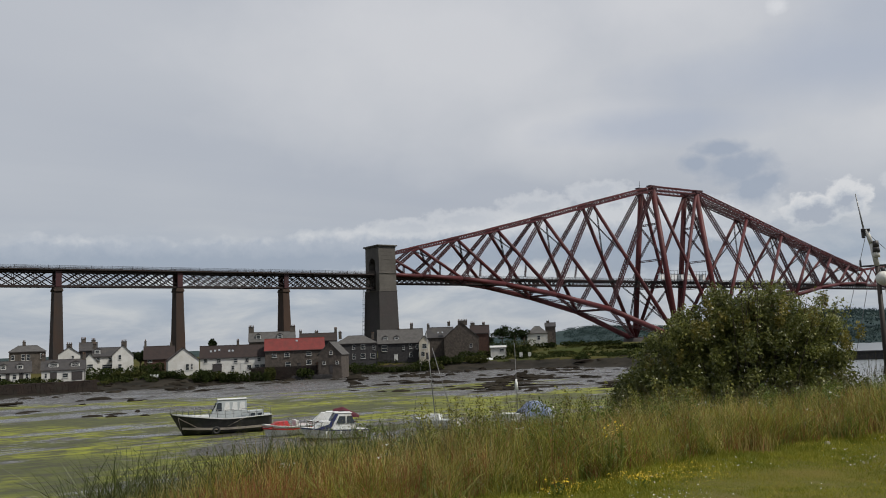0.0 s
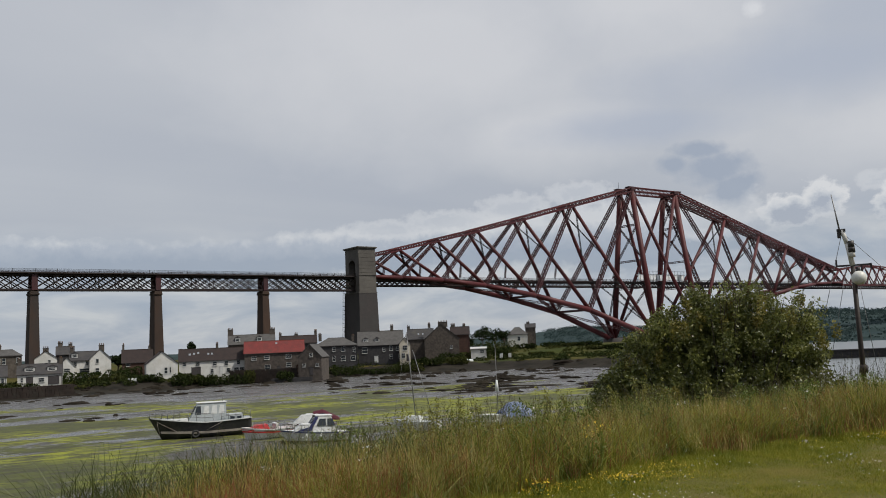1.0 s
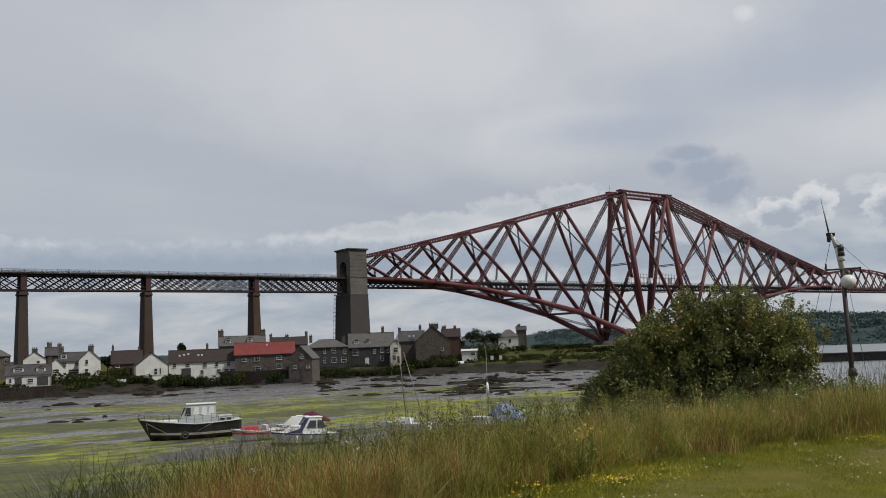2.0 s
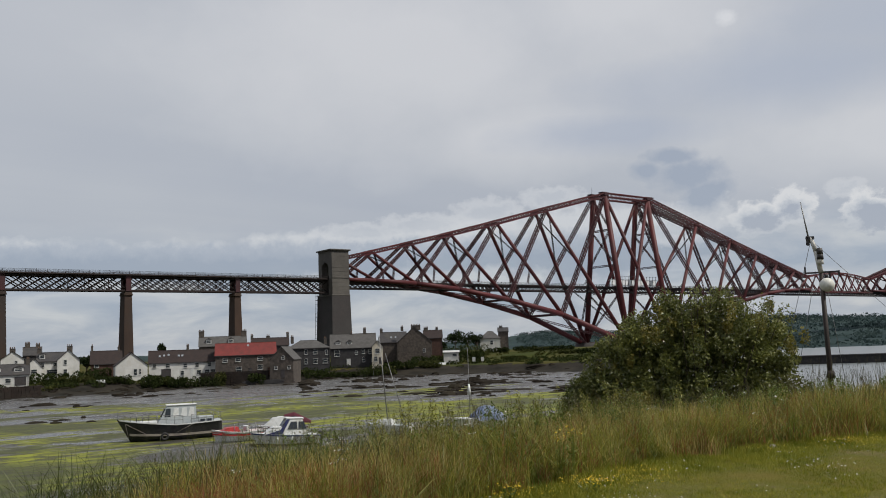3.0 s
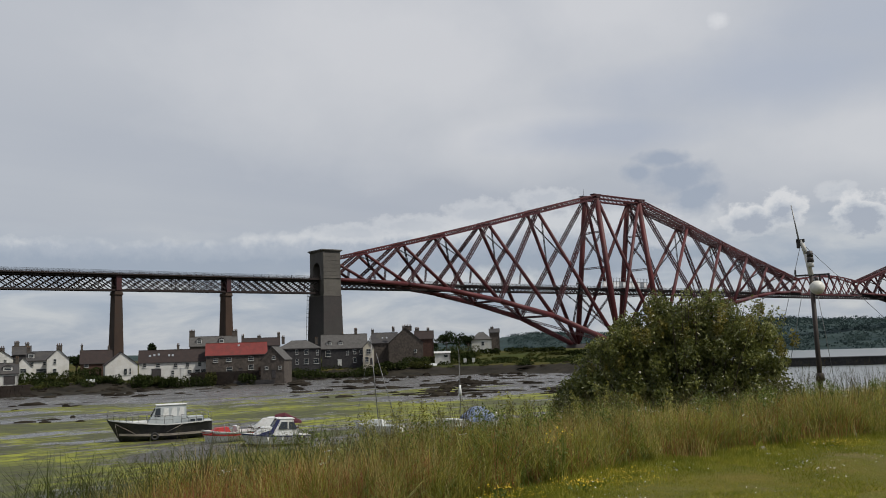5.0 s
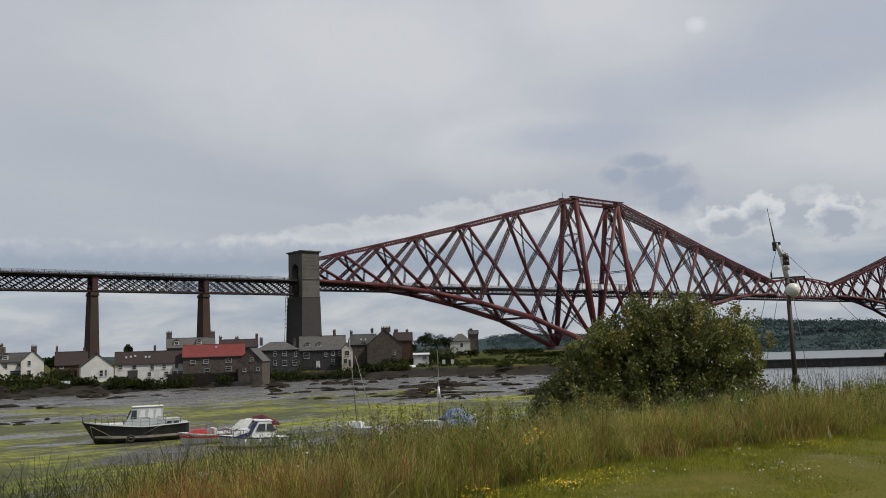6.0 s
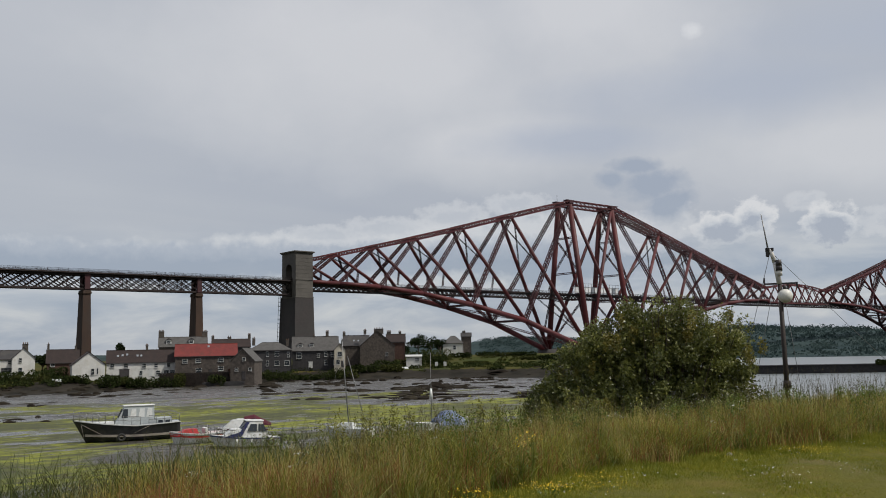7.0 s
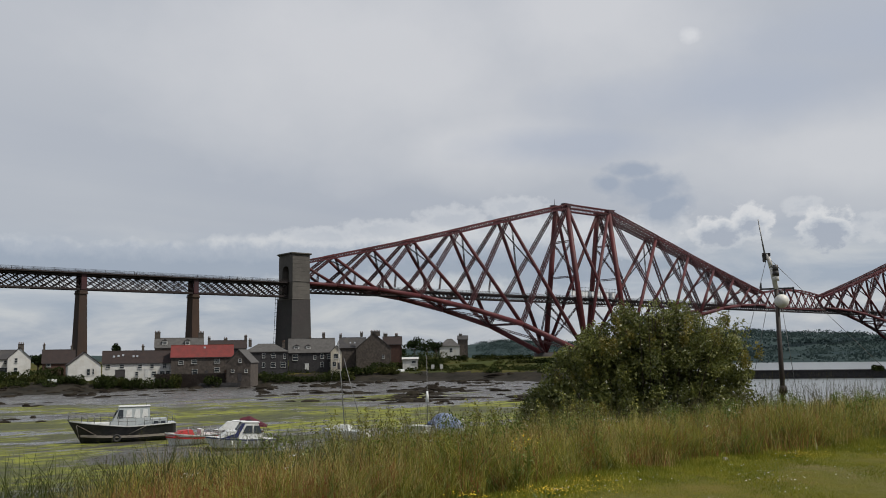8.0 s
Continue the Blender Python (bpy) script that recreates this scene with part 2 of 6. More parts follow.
def tube(bm, p, q, r, r2=None, n=10, caps=True):
    m, k = axis(p, q)
    r2 = r if r2 is None else r2
    rings = []
    for z, rad in ((-k / 2, r), (k / 2, r2)):
        rings.append([bm.verts.new(m @ Vector((rad * math.cos(2 * math.pi * i / n), rad * math.sin(2 * math.pi * i / n), z))) for i in range(n)])
    a, b = rings
    for i in range(n):
        f = bm.faces.new((a[i], a[(i + 1) % n], b[(i + 1) % n], b[i]))
        f.smooth = True
    if caps:
        bm.faces.new(a[::-1])
        bm.faces.new(b)


def lattice(bm, p, q, w, h, bar, lace, bays=None, faces=(0, 1)):
    """A latticed girder: four corner bars and zigzag lacing on its sides."""
    m, n = axis(p, q)
    for sx in (-1, 1):
        for sy in (-1, 1):
            box(bm, (sx * w / 2, sy * h / 2, 0), (bar, bar, n), m)
    k = bays or max(3, int(n / max(w, h) / 0.8))
    for i in range(k):
        z0, z1 = n * (i / k - 0.5), n * ((i + 1) / k - 0.5)
        a = 1 if i % 2 else -1
        for s in (-1, 1):
            if 0 in faces:
                beam(bm, m @ Vector((-a * w / 2, s * h / 2, z0)), m @ Vector((a * w / 2, s * h / 2, z1)), lace, lace)
            if 1 in faces:
                beam(bm, m @ Vector((s * w / 2, -a * h / 2, z0)), m @ Vector((s * w / 2, a * h / 2, z1)), lace, lace)


def polar(az, d, z=0.0):
    """A place by compass angle (degrees from +y towards +x) and distance from the viewpoint."""
    return Vector((d * math.sin(radians(az)), d * math.cos(radians(az)), z))
# ---- ground: lawn, grassy bank, tidal mud, far shore, hills ----
LAWN = EYE - 1.6
SEA = -0.15


def mud_mat():
    m = bpy.data.materials.new("wet tidal mud")
    m.use_nodes = True
    n = Nodes(m.node_tree)
    pos = n.add("ShaderNodeNewGeometry").outputs["Position"]
    turned = n.add("ShaderNodeMapping", {0: pos, "Rotation": (0, 0, radians(30)), "Scale": (0.42, 1.0, 1.0)}).outputs[0]
    away = n.add("ShaderNodeVectorMath", {0: pos}, operation="LENGTH").outputs["Value"]
    wet = n.noise(turned, 0.13, 9, 0.70, 0.6)
    ripple = n.noise(turned, 0.75, 7, 0.70, 0.4)
    weed = n.noise(turned, 0.055, 9, 0.66, 0.6)
    fleck = n.noise(turned, 0.34, 7, 0.74)
    # weed grows on the inner flats and thins out towards the channel
    reach = n.ramp(n.math("DIVIDE", away, 400.0), [(0.10, 0.63), (0.30, 0.635), (0.44, 0.60), (0.50, 0.51), (0.56, 0.40), (0.64, 0.30)])
    green = n.math("ADD", n.math("SUBTRACT", weed, 0.60), reach)
    green = n.math("ADD", green, n.math("MULTIPLY", n.math("SUBTRACT", fleck, 0.5), 0.42))
    mask = n.ramp(green, [(0.485, 0.0), (0.515, 1.0)])
    pool = n.ramp(wet, [(0.47, 0.0), (0.50, 1.0)])
    # pools get a paler base: their sky sheen is partly put into the colour
    mud = n.mix(pool, (0.050, 0.045, 0.038), (0.100, 0.098, 0.095))
    mud = n.mix(n.math("MULTIPLY", n.math("SUBTRACT", 1.0, n.math("MULTIPLY", pool, 0.8)), n.ramp(ripple, [(0.40, 1.0), (0.53, 0.0)])), mud, (0.022, 0.019, 0.016))
    algae = n.mix(n.ramp(n.noise(pos, 0.05, 5, 0.6), [(0.44, 0.0), (0.56, 1.0)]), (0.060, 0.068, 0.009), (0.185, 0.200, 0.007))
    algae = n.mix(n.ramp(ripple, [(0.43, 0.95), (0.56, 0.0)]), algae, (0.030, 0.030, 0.013))
    col = n.mix(mask, mud, algae)
    rough = n.mix(mask, n.ramp(pool, [(0.0, 0.50), (1.0, 0.26)]), (0.9, 0.9, 0.9))
    bump = n.add("ShaderNodeBump", {"Strength": n.math("SUBTRACT", 0.6, n.math("MULTIPLY", n.math("MULTIPLY", pool, n.math("SUBTRACT", 1.0, mask)), 0.54)), "Distance": 0.2, "Height": ripple}).outputs[0]
    p = n.add("ShaderNodeBsdfPrincipled", {"Base Color": col, "Roughness": rough, "Specular IOR Level": 0.5, "Normal": bump})
    n.add("ShaderNodeOutputMaterial", {0: p.outputs[0]})
    return m


def water_mat():
    m = bpy.data.materials.new("estuary water")
    m.use_nodes = True
    n = Nodes(m.node_tree)
    pos = n.add("ShaderNodeNewGeometry").outputs["Position"]
    h = n.noise(n.add("ShaderNodeMapping", {0: pos, "Rotation": (0, 0, radians(27)), "Scale": (0.5, 1.0, 1.0)}).outputs[0], 0.5, 5, 0.6)
    bump = n.add("ShaderNodeBump", {"Strength": 0.08, "Distance": 0.3, "Height": h}).outputs[0]
    # base paler than real water: part of the sky's reflection is painted in
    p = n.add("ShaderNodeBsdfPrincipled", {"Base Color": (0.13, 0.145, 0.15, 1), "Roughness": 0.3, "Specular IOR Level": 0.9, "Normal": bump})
    n.add("ShaderNodeOutputMaterial", {0: p.outputs[0]})
    return m


TURF = mat("dry mown turf", (0.125, 0.105, 0.026), (0.070, 0.088, 0.012), 0.9, 0.95, 0.9, fine=22, stain=(0.15, 0.115, 0.055), stain_scale=0.9, vary=0.0, spec=0.05)
BANKSOIL = mat("bank of thatch and soil", (0.075, 0.070, 0.022), (0.10, 0.080, 0.030), 0.8, 0.95, 0.8, fine=9, vary=0.0, spec=0.05)
SHOREROCK = mat("dark weedy foreshore", (0.013, 0.012, 0.009), (0.034, 0.029, 0.022), 0.25, 0.85, 0.8, fine=2.0, stain=(0.025, 0.022, 0.018), stain_scale=0.15, vary=0.0, spec=0.08)
PASTURE = mat("rough pasture", (0.042, 0.052, 0.013), (0.080, 0.066, 0.024), 0.05, 0.95, 0.6, fine=0.8, stain=(0.030, 0.042, 0.018), stain_scale=0.03, vary=0.0, spec=0.03)
# blue-grey greens: the haze of distance is put into the hill colour
WOODS = mat("haze-tinted far woodland", (0.030, 0.046, 0.050), (0.050, 0.070, 0.066), 0.010, 0.95, 0.9, fine=0.06, stain=(0.010, 0.020, 0.019), stain_scale=0.02, vary=0.0, spec=0.02)
MUD, WATER = mud_mat(), water_mat()


def smooth(a, b, v):
    t = np.clip((v - a) / (b - a), 0, 1)
    return t * t * (3 - 2 * t)


def shore(az):
    """Distance of the far shore."""
    return np.interp(az, [-60, 8.6, 13.7, 18, 24, 32, 41, 46, 52, 60], [215, 228, 242, 240, 262, 284, 279, 264, 250, 235])


def wavy(x, y, s, seed):
    return (np.sin(x / s + seed) * np.cos(y / s * 1.3 + 2.1 * seed) + 0.5 * np.sin(x / s * 2.3 - y / s * 1.7 + seed * 3.7) + 0.3 * np.cos(x / s * 4.1 + y / s * 3.3 + seed)) / 1.8


def lawn_edge(x):
    """Where the mown lawn gives way to the uncut bank."""
    return np.interp(x, [-5, 6.8, 10, 12.1, 14.3, 20], [7.1, 7.3, 7.55, 7.1, 6.6, 5.6]) + 0.10 * np.sin(x * 2.3) + 0.05 * np.sin(x * 7.1)


def height(az, d):
    x, y = d * np.sin(np.radians(az)), d * np.cos(np.radians(az))
    edge = 8.0 + 0.22 * np.clip(x, -30, 10)
    u = y - edge
    z = LAWN + 0.03 * wavy(x, y, 2.0, 1.0) - 0.22 * smooth(-2.5, 0.0, u)
    z = z * (1 - smooth(0.0, 13.0, u)) + smooth(0.0, 13.0, u) * 0.05 * (1 + wavy(x, y, 9.0, 2.0))
    # far shore: foreshore, village shelf, gentle rise, then down to the firth
    s = shore(az)
    land = 2.7 * smooth(0, 17, d - s) + 3.4 * smooth(25, 130, d - s) + 0.5 * wavy(x, y, 25.0, 3.0) * smooth(5, 40, d - s)
    back = np.interp(az, [-60, 30, 36, 40, 45, 52], [640, 600, 560, 480, 440, 400])
    land = land - (land + 4) * smooth(0, 90, d - back)
    w = 1 - smooth(50, 57, az)
    z = z + np.where(d > 60, land * w, 0)
    z = z - 1.4 * smooth(55, 59, az) * smooth(26, 45, d)
    # hills across the water
    top = np.interp(az, [-180, 30, 41, 42.5, 44.5, 47, 50, 53, 59.6, 62.2, 67, 75, 95, 180], [6, 12, 20, 28, 34, 30, 26, 29, 34, 30, 24, 22, 16, 6])
    foot = np.interp(az, [50, 57], [1500, 585])
    rise = np.interp(az, [50, 57], [750, 830])
    hill = (top + (2.2 * wavy(x, y, 11.0, 5.0) + 1.6 * wavy(x, y, 27.0, 2.0)) * (top > 15) + 3.0 * wavy(x, y, 170.0, 4.0) + 4) * smooth(0, 1, (d - foot) / rise) ** 0.8 + 1.2 * smooth(0, 12, d - foot) - 4 * smooth(400, 900, d)
    return np.where(d > np.interp(az, [50, 57], [700, 575]), np.where(d > foot, hill, -4.0), np.where(d > 640, np.minimum(z, -1), z))


def build_ground():
    az = np.concatenate([np.arange(-180, -10, 10.0), np.arange(-10, 0, 1.0), np.arange(0, 76, 0.25), np.arange(76, 100, 2.0), np.arange(100, 180, 10.0)])
    d = np.concatenate([[0.004, 1, 2, 3, 4], np.arange(5, 30, 0.5), np.geomspace(30, 200, 80), np.arange(201, 330, 1.0), np.geomspace(332, 640, 60), np.geomspace(660, 4600, 110)])
    A, D = np.meshgrid(az, d, indexing="ij")
    Z = height(A, D)
    X, Y = D * np.sin(np.radians(A)), D * np.cos(np.radians(A))
    na, nd = len(az), len(d)
    idx = np.arange(na * nd).reshape(na, nd)
    nxt = np.roll(idx, -1, axis=0)
    f = np.stack([idx[:, :-1], idx[:, 1:], nxt[:, 1:], nxt[:, :-1]], -1).reshape(-1, 4)[:, ::-1]
    ob = raw("ground", np.stack([X, Y, Z], -1).reshape(-1, 3), f, TURF, True)
    for m in (BANKSOIL, MUD, SHOREROCK, PASTURE, WOODS):
        ob.data.materials.append(m)
    ac, dc = A[:, :-1].ravel(), np.sqrt(D[:, :-1] * D[:, 1:]).ravel()
    xc, yc = dc * np.sin(np.radians(ac)), dc * np.cos(np.radians(ac))
    off = dc - shore(ac)
    kind = np.zeros(len(f), np.int32)
    kind[yc > lawn_edge(xc)] = 1
    kind[(yc - 8 - 0.22 * np.clip(xc, -30, 10) > 10) & (dc > 18)] = 2
    jag = 2.5 * wavy(xc, yc, 3.1, 7.0) + 1.5 * wavy(xc, yc, 1.3, 2.0)
    kind[(off > np.interp(ac, [20, 32], [-9, -5]) + 3 * jag) & (ac < 56)] = 3
    kind[(off > 13 + jag) & (ac < 56)] = 4
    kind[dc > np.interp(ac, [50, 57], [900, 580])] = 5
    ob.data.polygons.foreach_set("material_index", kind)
    return tagged(ob, "mown lawn, grassy bank, green-weeded tidal mud and far wooded hills", "ground", kind="structure")


ground = build_ground()
bm = bmesh.new()
bmesh.ops.create_circle(bm, cap_ends=True, radius=4700, segments=64, matrix=Matrix.Translation((0, 0, SEA)))
tagged(part("water", bm, WATER), "calm pale grey estuary water at low tide", "water", kind="structure")
# ---- the great cantilever bridge; BX, BY: the end pier's middle ----
BX, BY, BZ = 240.1, 394.7, 1.5
COL, WIDE, ARM, GAP = 207.3, 44.2, 207.3, 106.7
TOP_D = (0.0, 56.0, 97.5, 133.0, 161.5, 187.0, 207.3)
TOP_Z = (104.5, 90.6, 80.0, 71.3, 64.7, 58.9, 54.4)
LOW_Z = (5.0, 24.4, 33.4, 39.3, 42.3, 43.5, 44.0)
half_top = lambda d: 5.0 - 1.6 * d / 207.3
half_low = lambda d: 18.3 - 13.5 * d / 207.3

bridge = thing("cantilever_bridge", pose(BX, BY, BZ), "huge dark red steel cantilever railway bridge over the water", "bridge")


def arm(origin, sign, last=7):
    """One cantilever arm: origin is the column's place, sign the way that it reaches."""
    top = [[Vector((origin + sign * d, s * half_top(d), z)) for d, z in zip(TOP_D, TOP_Z)] for s in (-1, 1)]
    low = [[Vector((origin + sign * d, s * half_low(d), z)) for d, z in zip(TOP_D, LOW_Z)] for s in (-1, 1)]
    for side in (0, 1):
        t, b = top[side], low[side]
        for i in range(6):
            k = 1 - i / 7
            bm = bmesh.new()
            tube(bm, b[i], b[i + 1], 0.85 + 1.0 * k, 0.75 + 1.0 * (1 - (i + 1) / 7), 12)
            part("bottom_chord", bm, RED, bridge)
            bm = bmesh.new()
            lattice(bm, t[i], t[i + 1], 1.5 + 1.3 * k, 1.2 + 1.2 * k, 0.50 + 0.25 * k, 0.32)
            # the top chord on the +y side takes the darker red
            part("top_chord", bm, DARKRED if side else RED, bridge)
            bm = bmesh.new()
            tube(bm, b[i], t[i + 1], 0.62 + 0.72 * k, 0.52 + 0.55 * k, 10)
            part("strut", bm, RED, bridge)
            bm = bmesh.new()
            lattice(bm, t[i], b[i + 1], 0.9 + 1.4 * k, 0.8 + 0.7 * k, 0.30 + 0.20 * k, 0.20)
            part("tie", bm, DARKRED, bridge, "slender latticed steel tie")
            # hanger that carries the railway at mid bay
            x = (t[i].x + b[i + 1].x) / 2
            c = (b[i] + t[i + 1]) / 2
            if c.z > 46:
                bm = bmesh.new()
                lattice(bm, (c.x, c.y, c.z), (c.x, c.y * 0.8, 44), 0.8, 0.6, 0.16, 0.09)
                part("hanger", bm, DARKRED, bridge)
    for i in range(1, 7):
        w = 0.25 + 0.5 * (1 - i / 7)
        bm = bmesh.new()
        beam(bm, low[0][i], low[1][i], w * 1.6, w * 2)
        part("cross_girder", bm, DARKRED, bridge)
        for a, b in ((0, 1), (1, 0)):
            bm = bmesh.new()
            lattice(bm, low[a][i - 1], low[b][i], w * 2.2, w * 1.6, 0.25, 0.14)
            part("wind_brace", bm, DARKRED, bridge)
        bm = bmesh.new()
        beam(bm, top[0][i], top[1][i], 0.5, 0.7)
        part("cross_girder", bm, DARKRED, bridge)
        # sway bracing between the two leaning struts
        if i < 6:
            for a, b in ((0, 1), (1, 0)):
                p = low[a][i - 1].lerp(top[a][i], 0.62)
                q = low[b][i - 1].lerp(top[b][i], 0.95)
                bm = bmesh.new()
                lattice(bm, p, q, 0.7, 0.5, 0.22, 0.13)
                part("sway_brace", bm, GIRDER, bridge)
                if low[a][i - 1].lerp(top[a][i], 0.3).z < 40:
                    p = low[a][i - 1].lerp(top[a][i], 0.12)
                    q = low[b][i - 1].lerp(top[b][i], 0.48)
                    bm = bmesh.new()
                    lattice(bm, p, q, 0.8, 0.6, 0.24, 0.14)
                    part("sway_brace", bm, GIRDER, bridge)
    return top, low


def tower(origin, width):
    """Four leaning columns with their bracing."""
    base = {(i, s): Vector((origin + i * width, s * 18.3, 5.0)) for i in (0, 1) for s in (-1, 1)}
    head = {(i, s): Vector((origin + i * width, s * 5.0, 104.5)) for i in (0, 1) for s in (-1, 1)}
    for k in base:
        bm = bmesh.new()
        tube(bm, base[k], head[k], 1.85, 1.75, 16)
        part("column", bm, RED, bridge)
        bm = bmesh.new()
        tube(bm, base[k] + Vector((0, 0, -11)), base[k] + Vector((0, 0, 1.5)), 8.5, 7.5, 24)
        part("foundation", bm, GRANITE_LOW, bridge, "round granite-faced foundation pier")
        bm = bmesh.new()
        box(bm, head[k] + Vector((2.0 if k[0] else -0.5, -1.2 * 0, 1.3)), (7.0, 3.6, 0.7), bevel=0.1)
        box(bm, head[k] + Vector((0, 0, 0.2)), (4.4, 4.2, 2.4), bevel=0.3)
        part("column_head", bm, DARKRED, bridge)
    for s in (-1, 1):
        for i in (0, 1):
            bm = bmesh.new()
            tube(bm, base[(i, s)], head[(1 - i, s)], 1.2, 1.1, 12)
            part("diagonal_strut", bm, RED, bridge)
        bm = bmesh.new()
        lattice(bm, head[(0, s)], head[(1, s)], 2.6, 2.4, 0.6, 0.2)
        part("top_chord", bm, RED, bridge)
        bm = bmesh.new()
        tube(bm, base[(0, s)], base[(1, s)], 1.8, 1.8, 12)
        part("bottom_chord", bm, RED, bridge)
    for i in (0, 1):
        for lo, hi in ((0.04, 0.34), (0.52, 0.76), (0.76, 0.98)):
            for s in (-1, 1):
                bm = bmesh.new()
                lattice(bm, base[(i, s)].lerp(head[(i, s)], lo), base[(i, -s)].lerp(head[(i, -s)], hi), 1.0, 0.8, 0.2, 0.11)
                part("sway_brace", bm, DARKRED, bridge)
        for f in (0.34, 0.52, 0.76, 0.99):
            bm = bmesh.new()
            lattice(bm, base[(i, -1)].lerp(head[(i, -1)], f), base[(i, 1)].lerp(head[(i, 1)], f), 1.2, 1.0, 0.25, 0.12)
            part("cross_girder", bm, DARKRED, bridge)


arm(COL, -1)
arm(COL + WIDE, 1)
tower(COL, WIDE)
TIP = COL + WIDE + ARM
arm(TIP + GAP + ARM, -1)
tower(TIP + GAP + ARM, 79.0)


def suspended(x0, n=8):
    """The girder hung between two arms, with a bowed top."""
    for s in (-1, 1):
        px = [x0 + GAP * i / n for i in range(n + 1)]
        tz = [54.6 + 4.4 * math.sin(math.pi * i / n) for i in range(n + 1)]
        for i in range(n):
            a, b = Vector((px[i], s * 3.4, tz[i])), Vector((px[i + 1], s * 3.4, tz[i + 1]))
            c, d = Vector((px[i], s * 4.6, 42.2)), Vector((px[i + 1], s * 4.6, 42.2))
            for name, p, q, w in (("top_chord", a, b, 0.9), ("bottom_chord", c, d, 0.9), ("strut", c, b, 0.6), ("strut", a, d, 0.6)):
                bm = bmesh.new()
                beam(bm, p, q, w, w * 1.3)
                part(name, bm, RED, bridge)
    for i in range(n + 1):
        bm = bmesh.new()
        beam(bm, (px[i], -3.4, tz[i]), (px[i], 3.4, tz[i]), 0.4, 0.5)
        part("cross_girder", bm, DARKRED, bridge)


suspended(TIP)


def railway(x0, x1, z=43.1):
    """Railway deck through the cantilevers: two lattice girders, floor and parapet."""
    bm = bmesh.new()
    box(bm, ((x0 + x1) / 2, 0, z - 0.5), (x1 - x0, 8.6, 0.7))
    part("deck", bm, GIRDER, bridge)
    n = int((x1 - x0) / 3.2)
    for s in (-1, 1):
        bm = bmesh.new()
        box(bm, ((x0 + x1) / 2, s * 3.6, z - 1.0), (x1 - x0, 0.5, 0.6))
        box(bm, ((x0 + x1) / 2, s * 3.6, z - 3.6), (x1 - x0, 0.6, 0.6))
        for i in range(n):
            a, b = x0 + (x1 - x0) * i / n, x0 + (x1 - x0) * (i + 1) / n
            beam(bm, (a, s * 3.6, z - 3.5), (b, s * 3.6, z - 1.0), 0.3, 0.34)
            beam(bm, (a, s * 3.6, z - 1.0), (b, s * 3.6, z - 3.5), 0.3, 0.34)
        part("deck_girder", bm, GIRDER, bridge)
        bm = bmesh.new()
        for h in (0.35, 0.75, 1.15):
            box(bm, ((x0 + x1) / 2, s * 4.4, z + h), (x1 - x0, 0.10, 0.14))
        for i in range(n + 1):
            box(bm, (x0 + (x1 - x0) * i / n, s * 4.4, z + 0.5), (0.14, 0.14, 1.4))
        part("parapet", bm, GIRDER, bridge)


railway(6, TIP + GAP + ARM + 79)

# sheeted work platform between the columns
bm = bmesh.new()
box(bm, (COL + WIDE / 2 + 1, -6.4, 45.3), (46, 0.3, 3.8), bevel=0.05)
box(bm, (COL + WIDE / 2 + 1, -5.4, 47.3), (46, 2.4, 0.3), bevel=0.05)
part("sheeting", bm, SHEET, bridge, "white sheeted scaffold screen beside the track")
bm = bmesh.new()
for i in range(16):
    x = COL - 2 + i * 3.2
    box(bm, (x, -6.8, 46.0), (0.16, 0.16, 8.0))
for z in (44.0, 47.6, 49.8):
    box(bm, (COL + WIDE / 2, -6.8, z), (50, 0.14, 0.16))
part("scaffold", bm, RAILGREY, bridge)
bm = bmesh.new()
tube(bm, (COL - 1, 5, 105), (COL - 1, 5, 111), 0.18, 0.08, 6)
part("mast", bm, GIRDER, bridge)

# ---- granite end pier with its railway arch ----
pier = thing("granite_end_pier", pose(BX, BY, BZ), "tall pale granite end pier with an arched railway portal", "bridge pier")


def frustum(bm, z0, z1, a, b):
    """A four-sided block: a, b are (x0, x1, half width) at its foot and head."""
    v = []
    for z, (x0, x1, h) in ((z0, a), (z1, b)):
        v += [bm.verts.new((x, y, z)) for x, y in ((x0, -h), (x1, -h), (x1, h), (x0, h))]
    bm.faces.new(v[3::-1])
    bm.faces.new(v[4:])
    for i in range(4):
        bm.faces.new((v[i], v[(i + 1) % 4], v[4 + (i + 1) % 4], v[4 + i]))
    return v


bm = bmesh.new()
frustum(bm, -6, 35.2, (-8.2, 4.4, 8.4), (-6.9, 3.85, 7.2))
part("lower_shaft", bm, GRANITE_LOW, pier, "sooty lower masonry")
bm = bmesh.new()
box(bm, (-1.5, 0, 35.5), (11.0, 14.7, 0.6), bevel=0.1)
part("string_course", bm, GRANITE, pier)
# upper block with the arch cut right through it along the track
bm = bmesh.new()
prof = [(-6.9, 35.8), (-3.3, 35.8), (-3.3, 49.4)]
prof += [(-3.3 * math.cos(math.pi * i / 12), 49.4 + 3.3 * math.sin(math.pi * i / 12)) for i in range(1, 12)]
prof += [(3.3, 49.4), (3.3, 35.8), (6.9, 35.8), (6.6, 58.2), (-6.6, 58.2)]
fa = bm.faces.new([bm.verts.new((-6.5, y, z)) for y, z in prof])
ext = bmesh.ops.extrude_face_region(bm, geom=[fa])
bmesh.ops.translate(bm, verts=[v for v in ext["geom"] if isinstance(v, bmesh.types.BMVert)], vec=(10.3, 0, 0))
bmesh.ops.triangulate(bm, faces=[f for f in bm.faces if len(f.verts) > 4])
bmesh.ops.recalc_face_normals(bm, faces=bm.faces)
part("upper_block", bm, GRANITE, pier)
